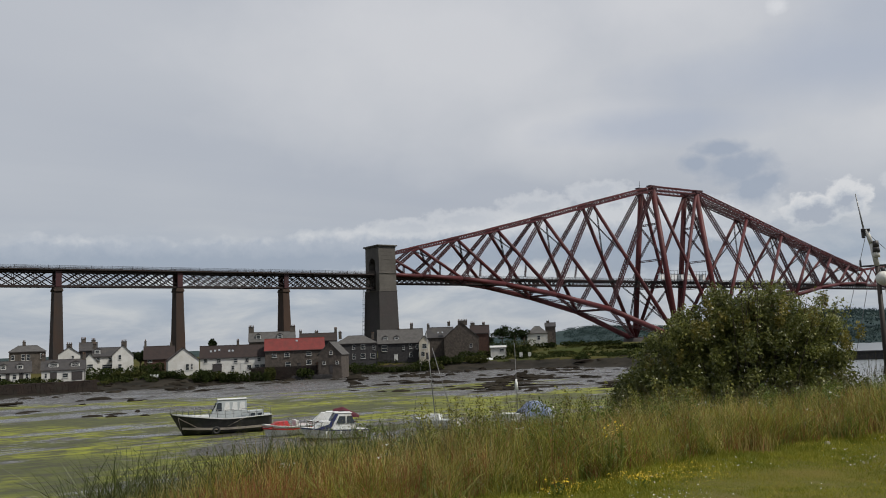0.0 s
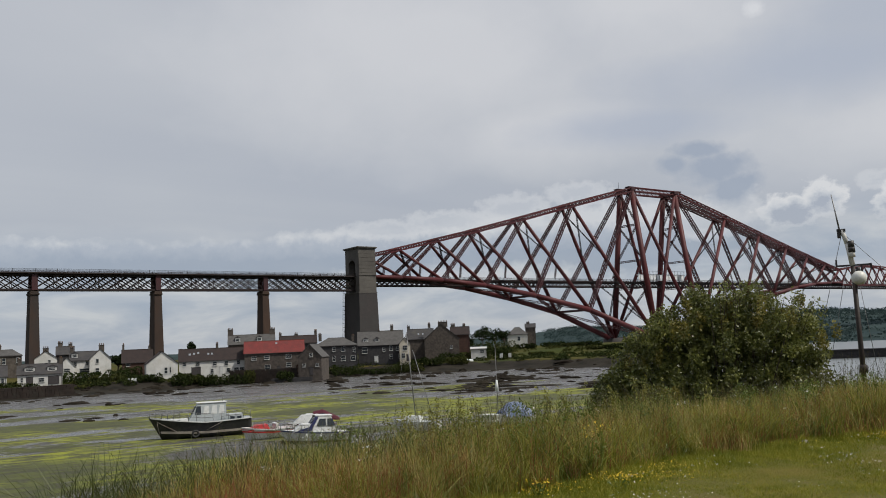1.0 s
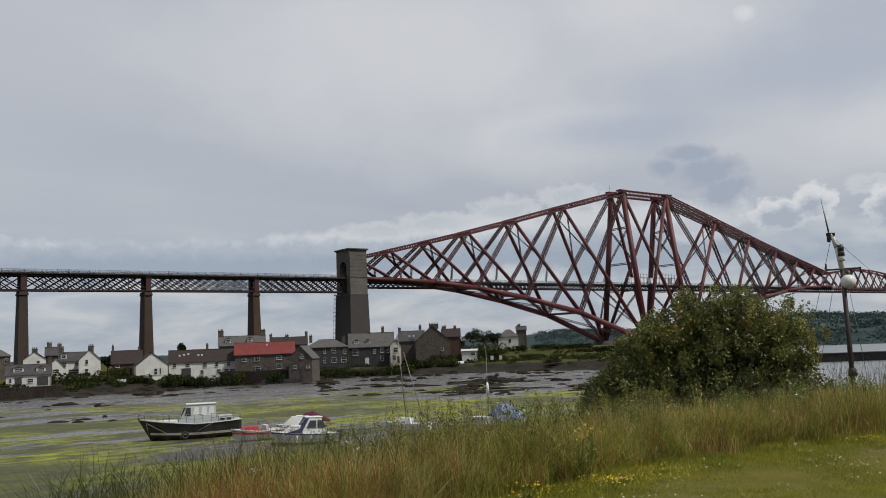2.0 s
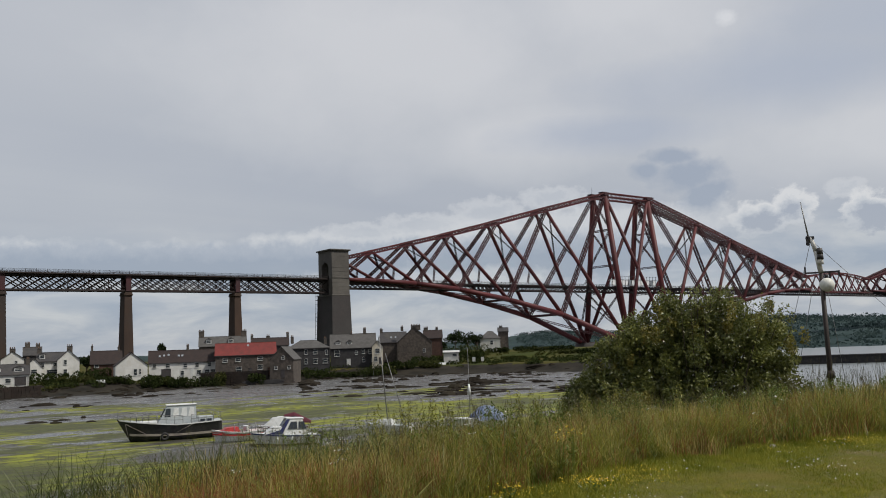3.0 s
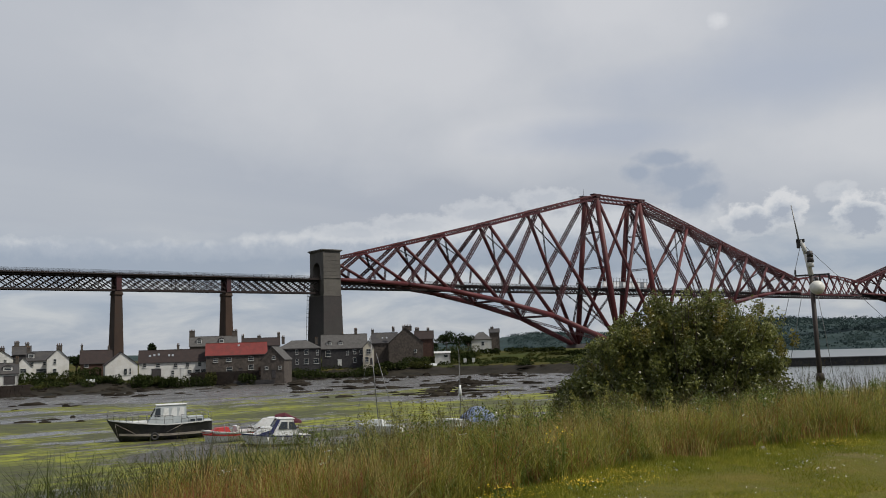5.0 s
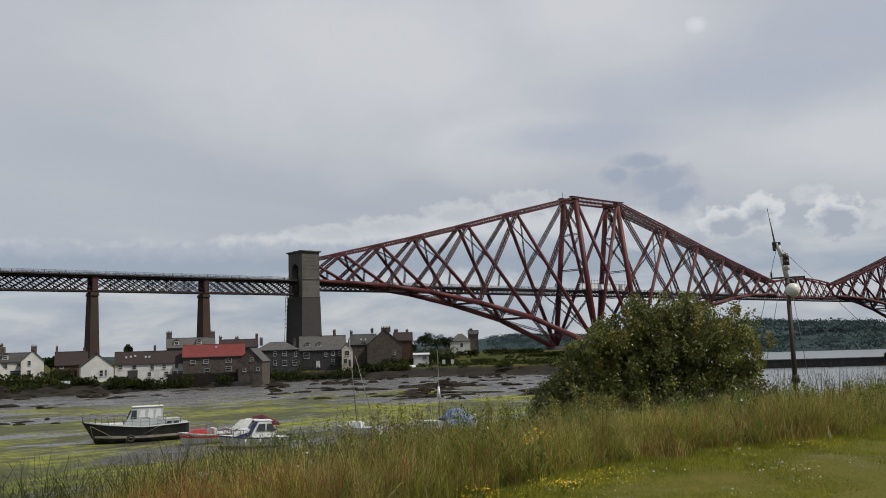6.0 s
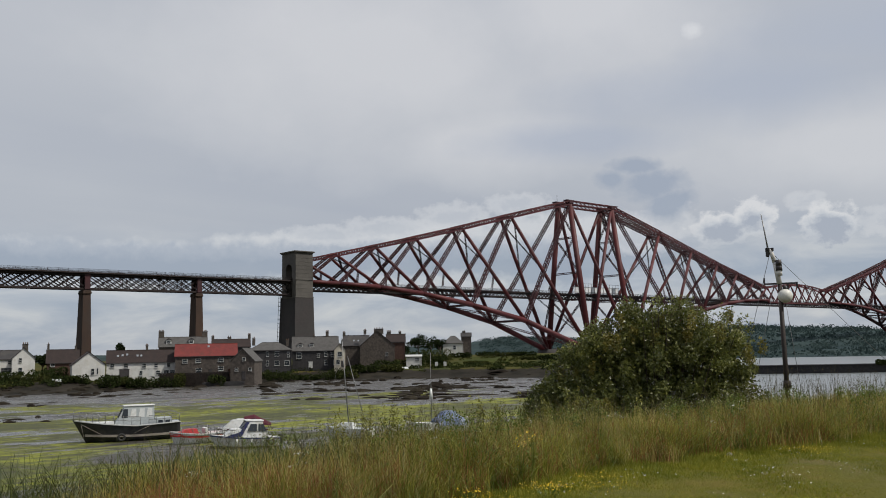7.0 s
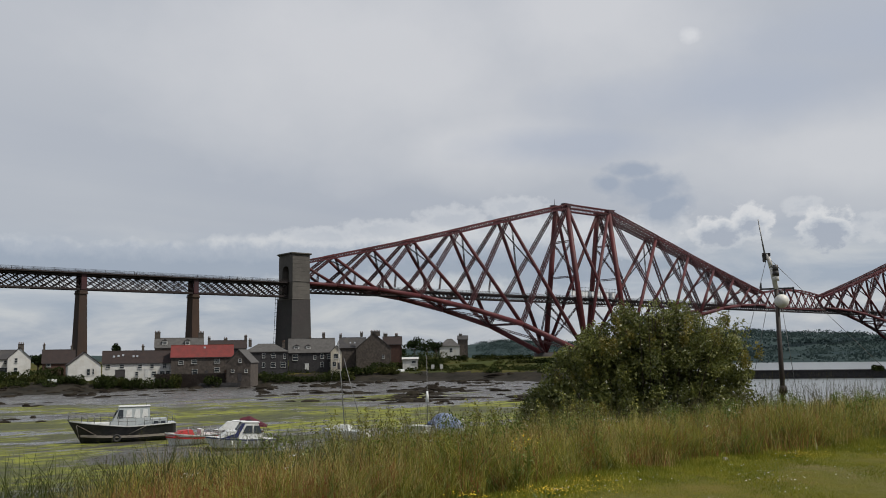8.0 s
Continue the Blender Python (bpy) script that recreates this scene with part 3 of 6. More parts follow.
bm = bmesh.new()
box(bm, (-1.35, 0, 58.45), (10.9, 13.8, 0.5), bevel=0.1)
box(bm, (-1.35, 0, 59.0), (12.2, 15.0, 0.7), bevel=0.15)
part("cornice", bm, GRANITE, pier)
# dressed courses on the faces towards the shore and the track
for k in range(11):
    z = 37.0 + k * 1.95
    bm = bmesh.new()
    box(bm, (-1.35, -6.86 + 0.012 * k, z), (10.2, 0.12, 1.86), bevel=0.03)
    part("course", bm, GRANITE, pier)
bm = bmesh.new()
for sy in (-1, 1):
    box(bm, (-1.35, sy * 6.9, 44.6), (10.6, 0.5, 0.3), bevel=0.05)
part("set_off", bm, GRANITE, pier)
# inspection ladder cage on the north face
ladder = bmesh.new()
for y in (5.6, 7.4):
    beam(ladder, (-9.3, y, 4), (-7.9, y, 37), 0.14, 0.14)
for i in range(15):
    z = 5 + i * 2.2
    box(ladder, (-9.0 + i * 0.09, 6.5, z), (1.0, 2.0, 0.14))
part("ladder", ladder, GIRDER, pier)

# ---- approach viaduct: lattice girder spans on tapering stone piers ----
SPAN = 51.2
viaduct = thing("approach_viaduct", pose(BX, BY, BZ + 1.2), "dark lattice girder railway viaduct on tall stone piers", "viaduct")
VX = [-6.9] + [-6.3 - SPAN * i + (0.8 if i == 1 else 0.0) for i in range(1, 6)]
BAYS = 12


def diag(dx, dz):
    bm = bmesh.new()
    beam(bm, (0, 0, 0), (dx, 0, dz), 0.45, 0.40)
    me = bpy.data.meshes.new("diagonal")
    bm.to_mesh(me)
    bm.free()
    me.materials.append(GIRDER)
    return me


def viaduct_span(x0, x1):
    step = (x1 - x0) / BAYS
    up, down = diag(2 * step, 5.6), diag(2 * step, -5.6)
    for s in (-1, 1):
        bm = bmesh.new()
        box(bm, ((x0 + x1) / 2, s * 2.45, 42.0), (x1 - x0, 0.8, 0.9))
        box(bm, ((x0 + x1) / 2, s * 2.45, 35.8), (x1 - x0, 0.8, 0.8))
        for i in range(0, BAYS + 1, 2):
            box(bm, (x0 + i * step, s * 2.45, 38.9), (0.22, 0.3, 5.6))
        girder = part("girder", bm, GIRDER, viaduct)
        for i in range(BAYS - 1):
            piece("diagonal", up, girder, pose(x0 + i * step, s * 2.45, 36.1))
            piece("diagonal", down, girder, pose(x0 + i * step, s * 2.45 - 0.05, 41.7))
    bm = bmesh.new()
    box(bm, ((x0 + x1) / 2, 0, 42.75), (x1 - x0, 8.8, 0.6))
    for i in range(BAYS):
        box(bm, (x0 + (i + 0.5) * step, 0, 42.3), (0.35, 8.2, 0.5))
    part("deck", bm, GIRDER, viaduct)
    for s in (-1, 1):
        bm = bmesh.new()
        for h in (0.3, 0.65, 1.0, 1.35):
            box(bm, ((x0 + x1) / 2, s * 4.3, 43.0 + h), (x1 - x0, 0.07, 0.10))
        for i in range(BAYS + 1):
            box(bm, (x0 + i * step, s * 4.3, 43.7), (0.13, 0.13, 1.5))
        part("parapet", bm, GIRDER, viaduct)


for i in range(5):
    viaduct_span(VX[i + 1], VX[i])
for x in VX[1:]:
    bm = bmesh.new()
    frustum(bm, -6, 33.6, (x - 2.35, x + 2.35, 4.4), (x - 1.6, x + 1.6, 2.9))
    shaft = part("pier", bm, PIERSTONE, viaduct, "tapering brown stone pier")
    bm = bmesh.new()
    box(bm, (x, 0, 34.0), (3.8, 6.8, 0.9), bevel=0.15)
    box(bm, (x, 0, 34.8), (3.3, 6.6, 0.9), bevel=0.1)
    part("cap", bm, PIERSTONE, shaft)
    for s in (-1, 1):
        bm = bmesh.new()
        box(bm, (x, s * 3.0, 38.9), (2.4, 1.0, 6.9), bevel=0.1)
        part("bearing_post", bm, DARKRED, shaft)
# ---- village houses on the far shore ----


def window_unit(parent, x, z, w, h, y=0.0):
    """A sash window: frame with meeting rail and a glass pane."""
    bm = bmesh.new()
    t = 0.06
    for sx in (-1, 1):
        box(bm, (x + sx * (w - t) / 2, y - 0.05, z), (t, 0.14, h))
    for dz in (-(h - t) / 2, 0, (h - t) / 2):
        box(bm, (x, y - 0.05, z + dz), (w - 2 * t, 0.12, t))
    box(bm, (x, y - 0.10, z - h / 2 - 0.05), (w + 0.16, 0.2, 0.08))
    win = part("window", bm, FRAME, parent)
    bm = bmesh.new()
    box(bm, (x, y - 0.02, z), (w - t, 0.06, h - t))
    part("pane", bm, PANE, win)


def chimney(parent, x, y, z, h, w=0.9, pots=2):
    bm = bmesh.new()
    box(bm, (x, y, z + h / 2), (w, 0.7, h), bevel=0.03)
    box(bm, (x, y, z + h + 0.06), (w + 0.16, 0.86, 0.14), bevel=0.02)
    c = part("chimney", bm, CHIMNEY, parent)
    for i in range(pots):
        bm = bmesh.new()
        px = x + (i - (pots - 1) / 2) * w / max(pots, 1)
        tube(bm, (px, y, z + h + 0.1), (px, y, z + h + 0.65), 0.14, 0.11, 8)
        part("chimney_pot", bm, POT, c)


def pitched(parent, w, depth, eave, ridge, roof, along=True, over=0.25, hip=0.0, x0=0.0):
    """A roof with thickness; along: its ridge runs across the front."""
    bm = bmesh.new()
    t = 0.18
    if along:
        a, b, r = w / 2 + over, depth, depth / 2
        k = over * (ridge - eave) / (depth / 2)
        lo = [(-a, -over, eave - k), (a, -over, eave - k), (a, b + over, eave - k), (-a, b + over, eave - k)]
        hi = [(-a + hip, r, ridge), (a - hip, r, ridge)]
        quads = [(lo[0], lo[1], hi[1], hi[0]), (lo[2], lo[3], hi[0], hi[1])]
        if hip:
            quads += [(lo[1], lo[2], hi[1], hi[1]), (lo[3], lo[0], hi[0], hi[0])]
    else:
        a, b = w / 2, depth + over
        k = over * (ridge - eave) / a
        lo = [(-a - over, -over, eave - k), (a + over, -over, eave - k), (a + over, b, eave - k), (-a - over, b, eave - k)]
        hi = [(0, -over, ridge), (0, b, ridge)]
        quads = [(lo[1], lo[2], hi[1], hi[0]), (lo[3], lo[0], hi[0], hi[1])]
    for q in quads:
        pts = []
        for p in q:
            if p not in pts:
                pts.append(p)
        low = [bm.verts.new((p[0] + x0, p[1], p[2])) for p in pts]
        top = [bm.verts.new((p[0] + x0, p[1], p[2] + t)) for p in pts]
        n = len(pts)
        bm.faces.new(low[::-1])
        bm.faces.new(top)
        for i in range(n):
            bm.faces.new((low[i], low[(i + 1) % n], top[(i + 1) % n], top[i]))
    rp = part("roof", bm, roof, parent)
    bm = bmesh.new()
    p, q = hi
    beam(bm, (p[0] + x0, p[1], p[2] + t), (q[0] + x0, q[1], q[2] + t), 0.25, 0.16)
    part("ridge", bm, roof, rp)
    return rp


def skylight(parent, x, eave, ridge, depth, f):
    y, z = depth / 2 * f, eave + (ridge - eave) * f + 0.22
    m = pose(x, y, z, math.degrees(math.atan2(ridge - eave, depth / 2)))
    bm = bmesh.new()
    box(bm, (0, 0, 0), (0.55, 0.8, 0.1), m)
    part("skylight", bm, SKYGLASS, parent)


def dormer(parent, x, eave, ridge, depth, w=1.5, h=1.4, wall=None, f=0.25):
    y = depth / 2 * f
    z = eave + (ridge - eave) * f
    bm = bmesh.new()
    box(bm, (x, y + 0.9, z + h / 2), (w, 1.8, h))
    d = part("dormer", bm, wall or FRAME, parent)
    window_unit(d, x, z + h * 0.52, w * 0.75, h * 0.7, y)
    bm = bmesh.new()
    a, e = w / 2 + 0.15, z + h
    v = [bm.verts.new(p) for p in ((x - a, y - 0.15, e), (x + a, y - 0.15, e), (x, y - 0.15, e + 0.6), (x - a, y + 2.2, e), (x + a, y + 2.2, e), (x, y + 2.2, e + 0.6))]
    for f4 in ((0, 1, 2), (5, 4, 3), (0, 2, 5, 3), (2, 1, 4, 5), (1, 0, 3, 4)):
        bm.faces.new([v[i] for i in f4])
    part("dormer_roof", bm, SLATE, d)


def house(az, d, w, z0, eave, ridge, wall, roof, label, depth=7.0, along=True, hip=0.0, twist=0.0, wins=(), doors=(), stacks=(), sky=(), dorm=(), name="house"):
    p = polar(az, d, z0)
    h = thing(name, pose(p.x, p.y, p.z, 0, 0, -az + twist), label, "house", "village houses")
    bm = bmesh.new()
    base = -2.2
    if along and not hip:
        prof = [(0, base), (depth, base), (depth, eave), (depth / 2, ridge), (0, eave)]
        f = bm.faces.new([bm.verts.new((-w / 2, y, z)) for y, z in prof])
        e = bmesh.ops.extrude_face_region(bm, geom=[f])
        bmesh.ops.translate(bm, verts=[v for v in e["geom"] if isinstance(v, bmesh.types.BMVert)], vec=(w, 0, 0))
    elif along:
        box(bm, (0, depth / 2, (base + eave) / 2), (w, depth, eave - base))
    else:
        prof = [(-w / 2, base), (w / 2, base), (w / 2, eave), (0, ridge), (-w / 2, eave)]
        f = bm.faces.new([bm.verts.new((x, 0, z)) for x, z in prof])
        e = bmesh.ops.extrude_face_region(bm, geom=[f])
        bmesh.ops.translate(bm, verts=[v for v in e["geom"] if isinstance(v, bmesh.types.BMVert)], vec=(0, depth, 0))
    bmesh.ops.recalc_face_normals(bm, faces=bm.faces)
    part("wall", bm, wall, h)
    rp = pitched(h, w, depth, eave, ridge, roof, along, hip=hip)
    for x, z, ww, hh in wins:
        window_unit(h, x, z, ww, hh)
    for x, ww, m in doors:
        bm = bmesh.new()
        box(bm, (x, -0.03, 1.05), (ww, 0.12, 2.1), bevel=0.02)
        box(bm, (x, -0.06, 2.16), (ww + 0.2, 0.16, 0.12))
        part("door", bm, m, h)
    for x, y, hh, ww, n in stacks:
        zr = ridge - 0.8 if along and abs(y - depth / 2) < 0.6 else (ridge - 1.2)
        chimney(h, x, y, zr, hh + 0.8, ww, n)
    for x, f in sky:
        skylight(rp, x, eave, ridge, depth, f)
    for x, ww, hh in dorm:
        dormer(h, x, eave, ridge, depth, ww, hh)
    bm = bmesh.new()
    if along:
        box(bm, (0, -0.30, eave - 0.14), (w + 0.3, 0.12, 0.12))
        box(bm, (w / 2 - 0.2, -0.1, eave / 2 - 0.2), (0.1, 0.1, eave))
        part("gutter", bm, DOORDARK, h)
    else:
        bm.free()
    return h


house(9.2, 249, 8.2, 2.9, 2.5, 5.1, LIMEWHITE, SLATE, "low white cottage with a steep dark slate roof", depth=6, wins=[(-3.0, 1.4, 0.8, 1.2), (0.4, 1.4, 0.9, 1.2), (3.2, 1.4, 0.7, 1.2)], doors=[(-1.2, 0.9, DOORDARK), (1.9, 1.0, DOORDARK)], dorm=[(-2.2, 1.3, 1.2), (1.6, 1.5, 1.2)], stacks=[(-3.8, 3, 0.9, 0.8, 2)])
house(9.95, 297, 10.1, 4.6, 6.3, 8.0, GREYWALL, SLATEPALE, "grey stone house with a shallow hipped slate roof", hip=2.6, depth=9, wins=[(4.0, 4.9, 0.9, 1.5), (-1.2, 4.6, 1.0, 1.8), (0.2, 4.6, 1.0, 1.8), (-4, 4.6, 1.0, 1.6)], stacks=[(-1.0, 4.5, 1.2, 0.9, 2)])
house(11.9, 249, 10.4, 2.8, 2.8, 5.2, LIMEWHITE, SLATE, "white cottage with a grey slate mansard roof and dormers", depth=6, wins=[(0.4, 1.3, 1.3, 1.1), (-4.2, 1.4, 0.6, 1.2)], doors=[(-2.4, 1.6, DOORDARK), (3.2, 2.6, DOORDARK)], dorm=[(-2.4, 2.4, 1.1), (2.8, 2.2, 1.1)], stacks=[(-4.9, 3, 1.2, 0.8, 2), (4.9, 3, 1.2, 0.8, 2)])
house(12.2, 291, 6.2, 5.8, 3.8, 6.0, LIMEWHITE, BROWNTILE, "white gabled house behind the cottages", along=False, depth=9, wins=[(1.0, 2.9, 0.8, 0.9)], stacks=[(0, 0.8, 1.2, 1.6, 3)])
house(13.25, 298, 5.0, 5.6, 5.0, 7.4, DARKWALL, SLATE, "dark stone house with clustered chimneys", depth=7, stacks=[(-1.4, 3.5, 1.2, 1.4, 4), (1.5, 3.5, 0.8, 1.2, 3)])
house(13.35, 272, 4.0, 4.3, 3.0, 5.2, LIMEWHITE, SLATE, "small white gabled wing of a large house", along=False, depth=7, wins=[(0, 1.6, 1.6, 1.2)])
house(14.3, 277, 7.6, 4.2, 4.4, 6.8, LIMEWHITE, SLATE, "white harled house with slate roof and bay window", depth=7, wins=[(-2.4, 3.4, 0.9, 1.2), (0.2, 1.4, 3.0, 1.3), (0.8, 3.5, 0.9, 1.0)], dorm=[(-2.6, 1.6, 1.4)], stacks=[(-3.4, 3.5, 1.2, 0.9, 2)])
house(15.2, 273, 5.8, 4.0, 4.8, 7.6, LIMEWHITE, SLATE, "tall white gable with a chimney stack", along=False, depth=9, wins=[(-0.8, 4.2, 0.8, 1.3), (-0.8, 1.5, 1.0, 1.4)], stacks=[(0.3, 0.6, 1.4, 1.5, 3)])
house(17.3, 275, 8.4, 3.7, 3.6, 7.2, BROWNWALL, BROWNTILE, "brown house with a tall dark tiled roof", depth=8, wins=[(-2.6, 3.0, 1.2, 0.9)], doors=[(-2.0, 2.4, BROWNWALL), (1.6, 2.4, BROWNWALL)], stacks=[(-3.9, 4, 1.6, 0.6, 1), (3.4, 4, 1.0, 0.6, 1)])
house(18.74, 257, 8.3, 3.4, 3.3, 6.6, LIMEWHITE, BROWNTILE, "white gable end of a harbour cottage", along=False, depth=9, wins=[(2.2, 1.5, 0.5, 1.6), (1.0, 1.4, 0.9, 1.7)], twist=4)
house(21.75, 264, 18.6, 3.0, 4.0, 7.3, LIMEWHITE, BROWNTILE, "long row of white two-storey cottages with dark roofs", depth=8, wins=[(-7.8, 3.2, 1.1, 1.1), (-4.2, 3.1, 1.2, 1.1), (0.6, 3.0, 1.1, 1.2), (3.8, 3.0, 1.0, 1.2), (7.2, 3.1, 1.0, 1.2), (-0.2, 1.0, 0.9, 1.2), (4.4, 1.0, 1.2, 1.2), (6.6, 1.1, 1.4, 1.1), (8.2, 1.1, 1.4, 1.1)], doors=[(-4.6, 2.6, DOORDARK), (2.4, 0.9, FRAME)], sky=[(-6.4, 0.5), (-5.2, 0.55), (-4.0, 0.6), (-1.2, 0.5), (-0.2, 0.5)], stacks=[(1.3, 4, 1.3, 0.7, 2)])
house(24.15, 306, 15.4, 4.9, 6.7, 9.8, GREYWALL, SLATEPALE, "stone house with white dormers and tall chimneys", depth=9, dorm=[(-4.6, 1.7, 1.5), (2.6, 1.7, 1.5)], stacks=[(-7.0, 4.5, 2.0, 1.8, 4), (7.0, 4.5, 1.8, 1.8, 4)])
house(25.55, 260, 16.9, 2.4, 6.0, 9.3, GREYWALL, REDTILE, "grey stone house under a bright red pantiled roof", depth=9, wins=[(-5.8, 4.6, 1.4, 1.0), (-2.2, 4.7, 1.5, 1.1), (4.0, 4.8, 1.6, 1.1), (-2.0, 1.9, 1.6, 1.5), (4.0, 2.4, 1.5, 1.3)], doors=[(1.2, 0.9, DOORDARK), (6.6, 1.0, BROWNWALL)], sky=[(0.6, 0.75)])
house(27.75, 252, 6.6, 1.7, 5.1, 8.5, GREYWALL, SLATEPALE, "grey stone gabled wing with small windows", along=False, depth=11, wins=[(0.4, 5.6, 0.9, 1.0), (-1.6, 2.8, 0.9, 0.9), (2.1, 2.8, 0.9, 0.9)], doors=[(0.4, 1.0, DOORDARK)], twist=-12)
house(27.05, 304, 12.4, 4.2, 7.0, 9.5, DARKWALL, BROWNTILE, "dark roofed house with end chimneys", depth=9, stacks=[(-6.0, 4.5, 1.0, 0.9, 2), (-0.6, 4.5, 0.7, 1.2, 2), (6.0, 4.5, 1.4, 0.9, 3)])
house(29.45, 291, 13.7, 3.6, 6.2, 8.6, DARKWALL, SLATEPALE, "dark stone villa with hipped slate roof and white windows", hip=4.5, depth=10, wins=[(-0.8, 5.0, 0.9, 1.5), (2.2, 5.0, 1.4, 1.5), (5.8, 4.7, 0.8, 1.6), (-0.8, 2.0, 0.9, 1.7), (2.2, 2.0, 1.5, 1.6), (5.4, 2.0, 1.6, 1.6)], stacks=[(-5.2, 5, 1.4, 1.0, 2), (5.6, 6, 1.0, 0.9, 2)])
house(32.3, 299, 15.2, 3.6, 5.8, 10.4, DARKWALL, SLATEPALE, "dark stone terrace with a broad pale slate roof", depth=10, wins=[(-5.4, 4.2, 1.8, 2.0), (1.0, 4.2, 0.9, 1.3), (3.4, 4.6, 1.0, 1.6), (5.6, 4.4, 1.0, 1.5), (3.4, 1.8, 1.0, 1.6), (6.4, 1.8, 0.9, 1.5)], doors=[(-1.6, 1.3, FRAME)], stacks=[(4.0, 5, 1.6, 1.0, 3), (-0.5, 5, 0.4, 0.6, 1)], dorm=[(-5.0, 1.8, 1.0), (-1.2, 1.6, 1.0)])
house(33.85, 296, 3.6, 3.7, 5.8, 7.8, CREAM, SLATE, "narrow cream gabled house in the terrace", along=False, depth=9, wins=[(0, 4.4, 1.5, 1.6), (-0.6, 1.8, 1.2, 1.6)], doors=[(0.9, 0.9, DOORDARK)])
house(34.9, 325, 9.4, 6.0, 5.0, 8.6, GREYWALL, SLATE, "grey stone house with skylights in its roof", depth=9, sky=[(-0.8, 0.45), (0.8, 0.45)], stacks=[(-4.4, 4.5, 1.2, 1.0, 2)])
house(36.25, 318, 12.4, 4.1, 6.6, 12.0, GREYWALL, SLATE, "large grey-brown stone gable crowned by chimney stacks", along=False, depth=12, wins=[(3.4, 3.6, 0.9, 1.3)], stacks=[(0.6, 0.7, 0.9, 3.4, 6), (-4.4, 6, 0.6, 1.0, 2)])
house(37.45, 334, 7.0, 5.8, 6.3, 9.2, BROWNWALL, BROWNTILE, "reddish stone house half hidden by shrubs", depth=9, stacks=[(-2.6, 4.5, 1.0, 1.6, 4), (1.6, 4.5, 0.8, 1.0, 3)])
house(38.6, 312, 5.4, 4.2, 2.4, 2.9, LIMEWHITE, FRAME, "small white flat-roofed bungalow among shrubs", depth=5, wins=[(1.2, 1.4, 1.5, 1.0)], name="bungalow")
house(41.15, 400, 9.0, 7.4, 4.4, 7.4, LIMEWHITE, SLATEPALE, "lone white house with a steep slate roof", hip=3.6, depth=9, wins=[(0.6, 2.4, 1.3, 1.8)])
house(42.0, 405, 4.6, 7.3, 7.4, 9.0, GREYWALL, SLATE, "narrow stone tower house with a chimney", depth=6, stacks=[(-1.0, 3, 0.8, 1.4, 2)])

# sea wall and garden walls


def stone_wall(name, a, b, top, foot, thick, material, label):
    """A straight rubble wall of separate coping stones over a battered face."""
    p, q = Vector((a.x, a.y, 0)), Vector((b.x, b.y, 0))
    m, n = axis(p, q)
    th = thing(name, Matrix.Translation((p + q) / 2 + Vector((0, 0, foot))) @ Matrix.Rotation(math.atan2(q.y - p.y, q.x - p.x), 4, "Z"), label, "wall", kind="structure")
    bm = bmesh.new()
    h = top - foot
    rng = random.Random(int(n * 10))
    rows, step = max(3, int(h / 0.5)), 1.1
    box(bm, (0, thick / 2, h / 2 - 0.3), (n, thick * 0.8, h + 0.5))
    part("core", bm, material, th)
    bm = bmesh.new()
    for r in range(rows):
        x = -n / 2 - rng.random() * 0.5
        while x < n / 2 - 0.2:
            w = step * rng.uniform(0.6, 1.5)
            box(bm, (x + w / 2, thick * 0.1 + rng.uniform(-0.06, 0.04), h * (r + 0.5) / rows), (w - 0.07, 0.35, h / rows - 0.06))
            x += w
    part("stonework", bm, material, th)["kind"] = "stuff"
    bm = bmesh.new()
    x = -n / 2
    while x < n / 2:
        w = rng.uniform(0.9, 1.6)
        box(bm, (x + w / 2, thick / 2, h + 0.08), (w - 0.05, thick * 1.1, 0.2 + rng.uniform(-0.04, 0.05)))
        x += w
    part("coping", bm, material, th)["kind"] = "stuff"


stone_wall("wall_harbour", polar(2.0, 226), polar(13.75, 240), 2.6, -0.4, 1.6, SEAWALL, "rusty brown stone harbour wall above the mud")
stone_wall("wall_garden", polar(22.8, 258), polar(26.9, 254), 3.7, 0.4, 0.9, SEAWALL, "dark garden wall below the red-roofed house")
stone_wall("wall_slip", polar(25.4, 252), polar(28.4, 252), 1.1, -0.2, 1.0, DARKWALL, "low dark slipway wall at the shore")
stone_wall("breakwater", polar(57.0, 272), polar(72.0, 290), 2.1, -1.6, 5.0, DARKWALL, "long dark stone breakwater across the water")
# ---- boats aground on the mud ----
HULLBLACK = mat("black hull paint", (0.018, 0.019, 0.022), (0.030, 0.030, 0.032), 0.8, 0.45, 0.1, fine=6, stain=(0.06, 0.055, 0.05), stain_scale=0.5, vary=0.0)
BOATWHITE = mat("weathered white boat paint", (0.66, 0.67, 0.66), (0.54, 0.55, 0.55), 0.8, 0.4, 0.1, fine=6, stain=(0.40, 0.38, 0.33), stain_scale=0.6, vary=0.06)
BOATGREY = mat("pale grey wheelhouse paint", (0.40, 0.43, 0.44), (0.32, 0.35, 0.36), 0.8, 0.5, 0.1, fine=6, stain=(0.25, 0.25, 0.24), vary=0.05)
BOATRED = mat("red boat paint", (0.42, 0.030, 0.026), (0.32, 0.030, 0.026), 1.0, 0.4, 0.1, fine=6, vary=0.05)
NAVY = mat("navy canvas", (0.018, 0.024, 0.085), (0.028, 0.034, 0.10), 1.5, 0.8, 0.3, vary=0.08)
MAROON = mat("maroon canvas", (0.085, 0.012, 0.020), (0.06, 0.010, 0.018), 1.5, 0.8, 0.3, vary=0.08)
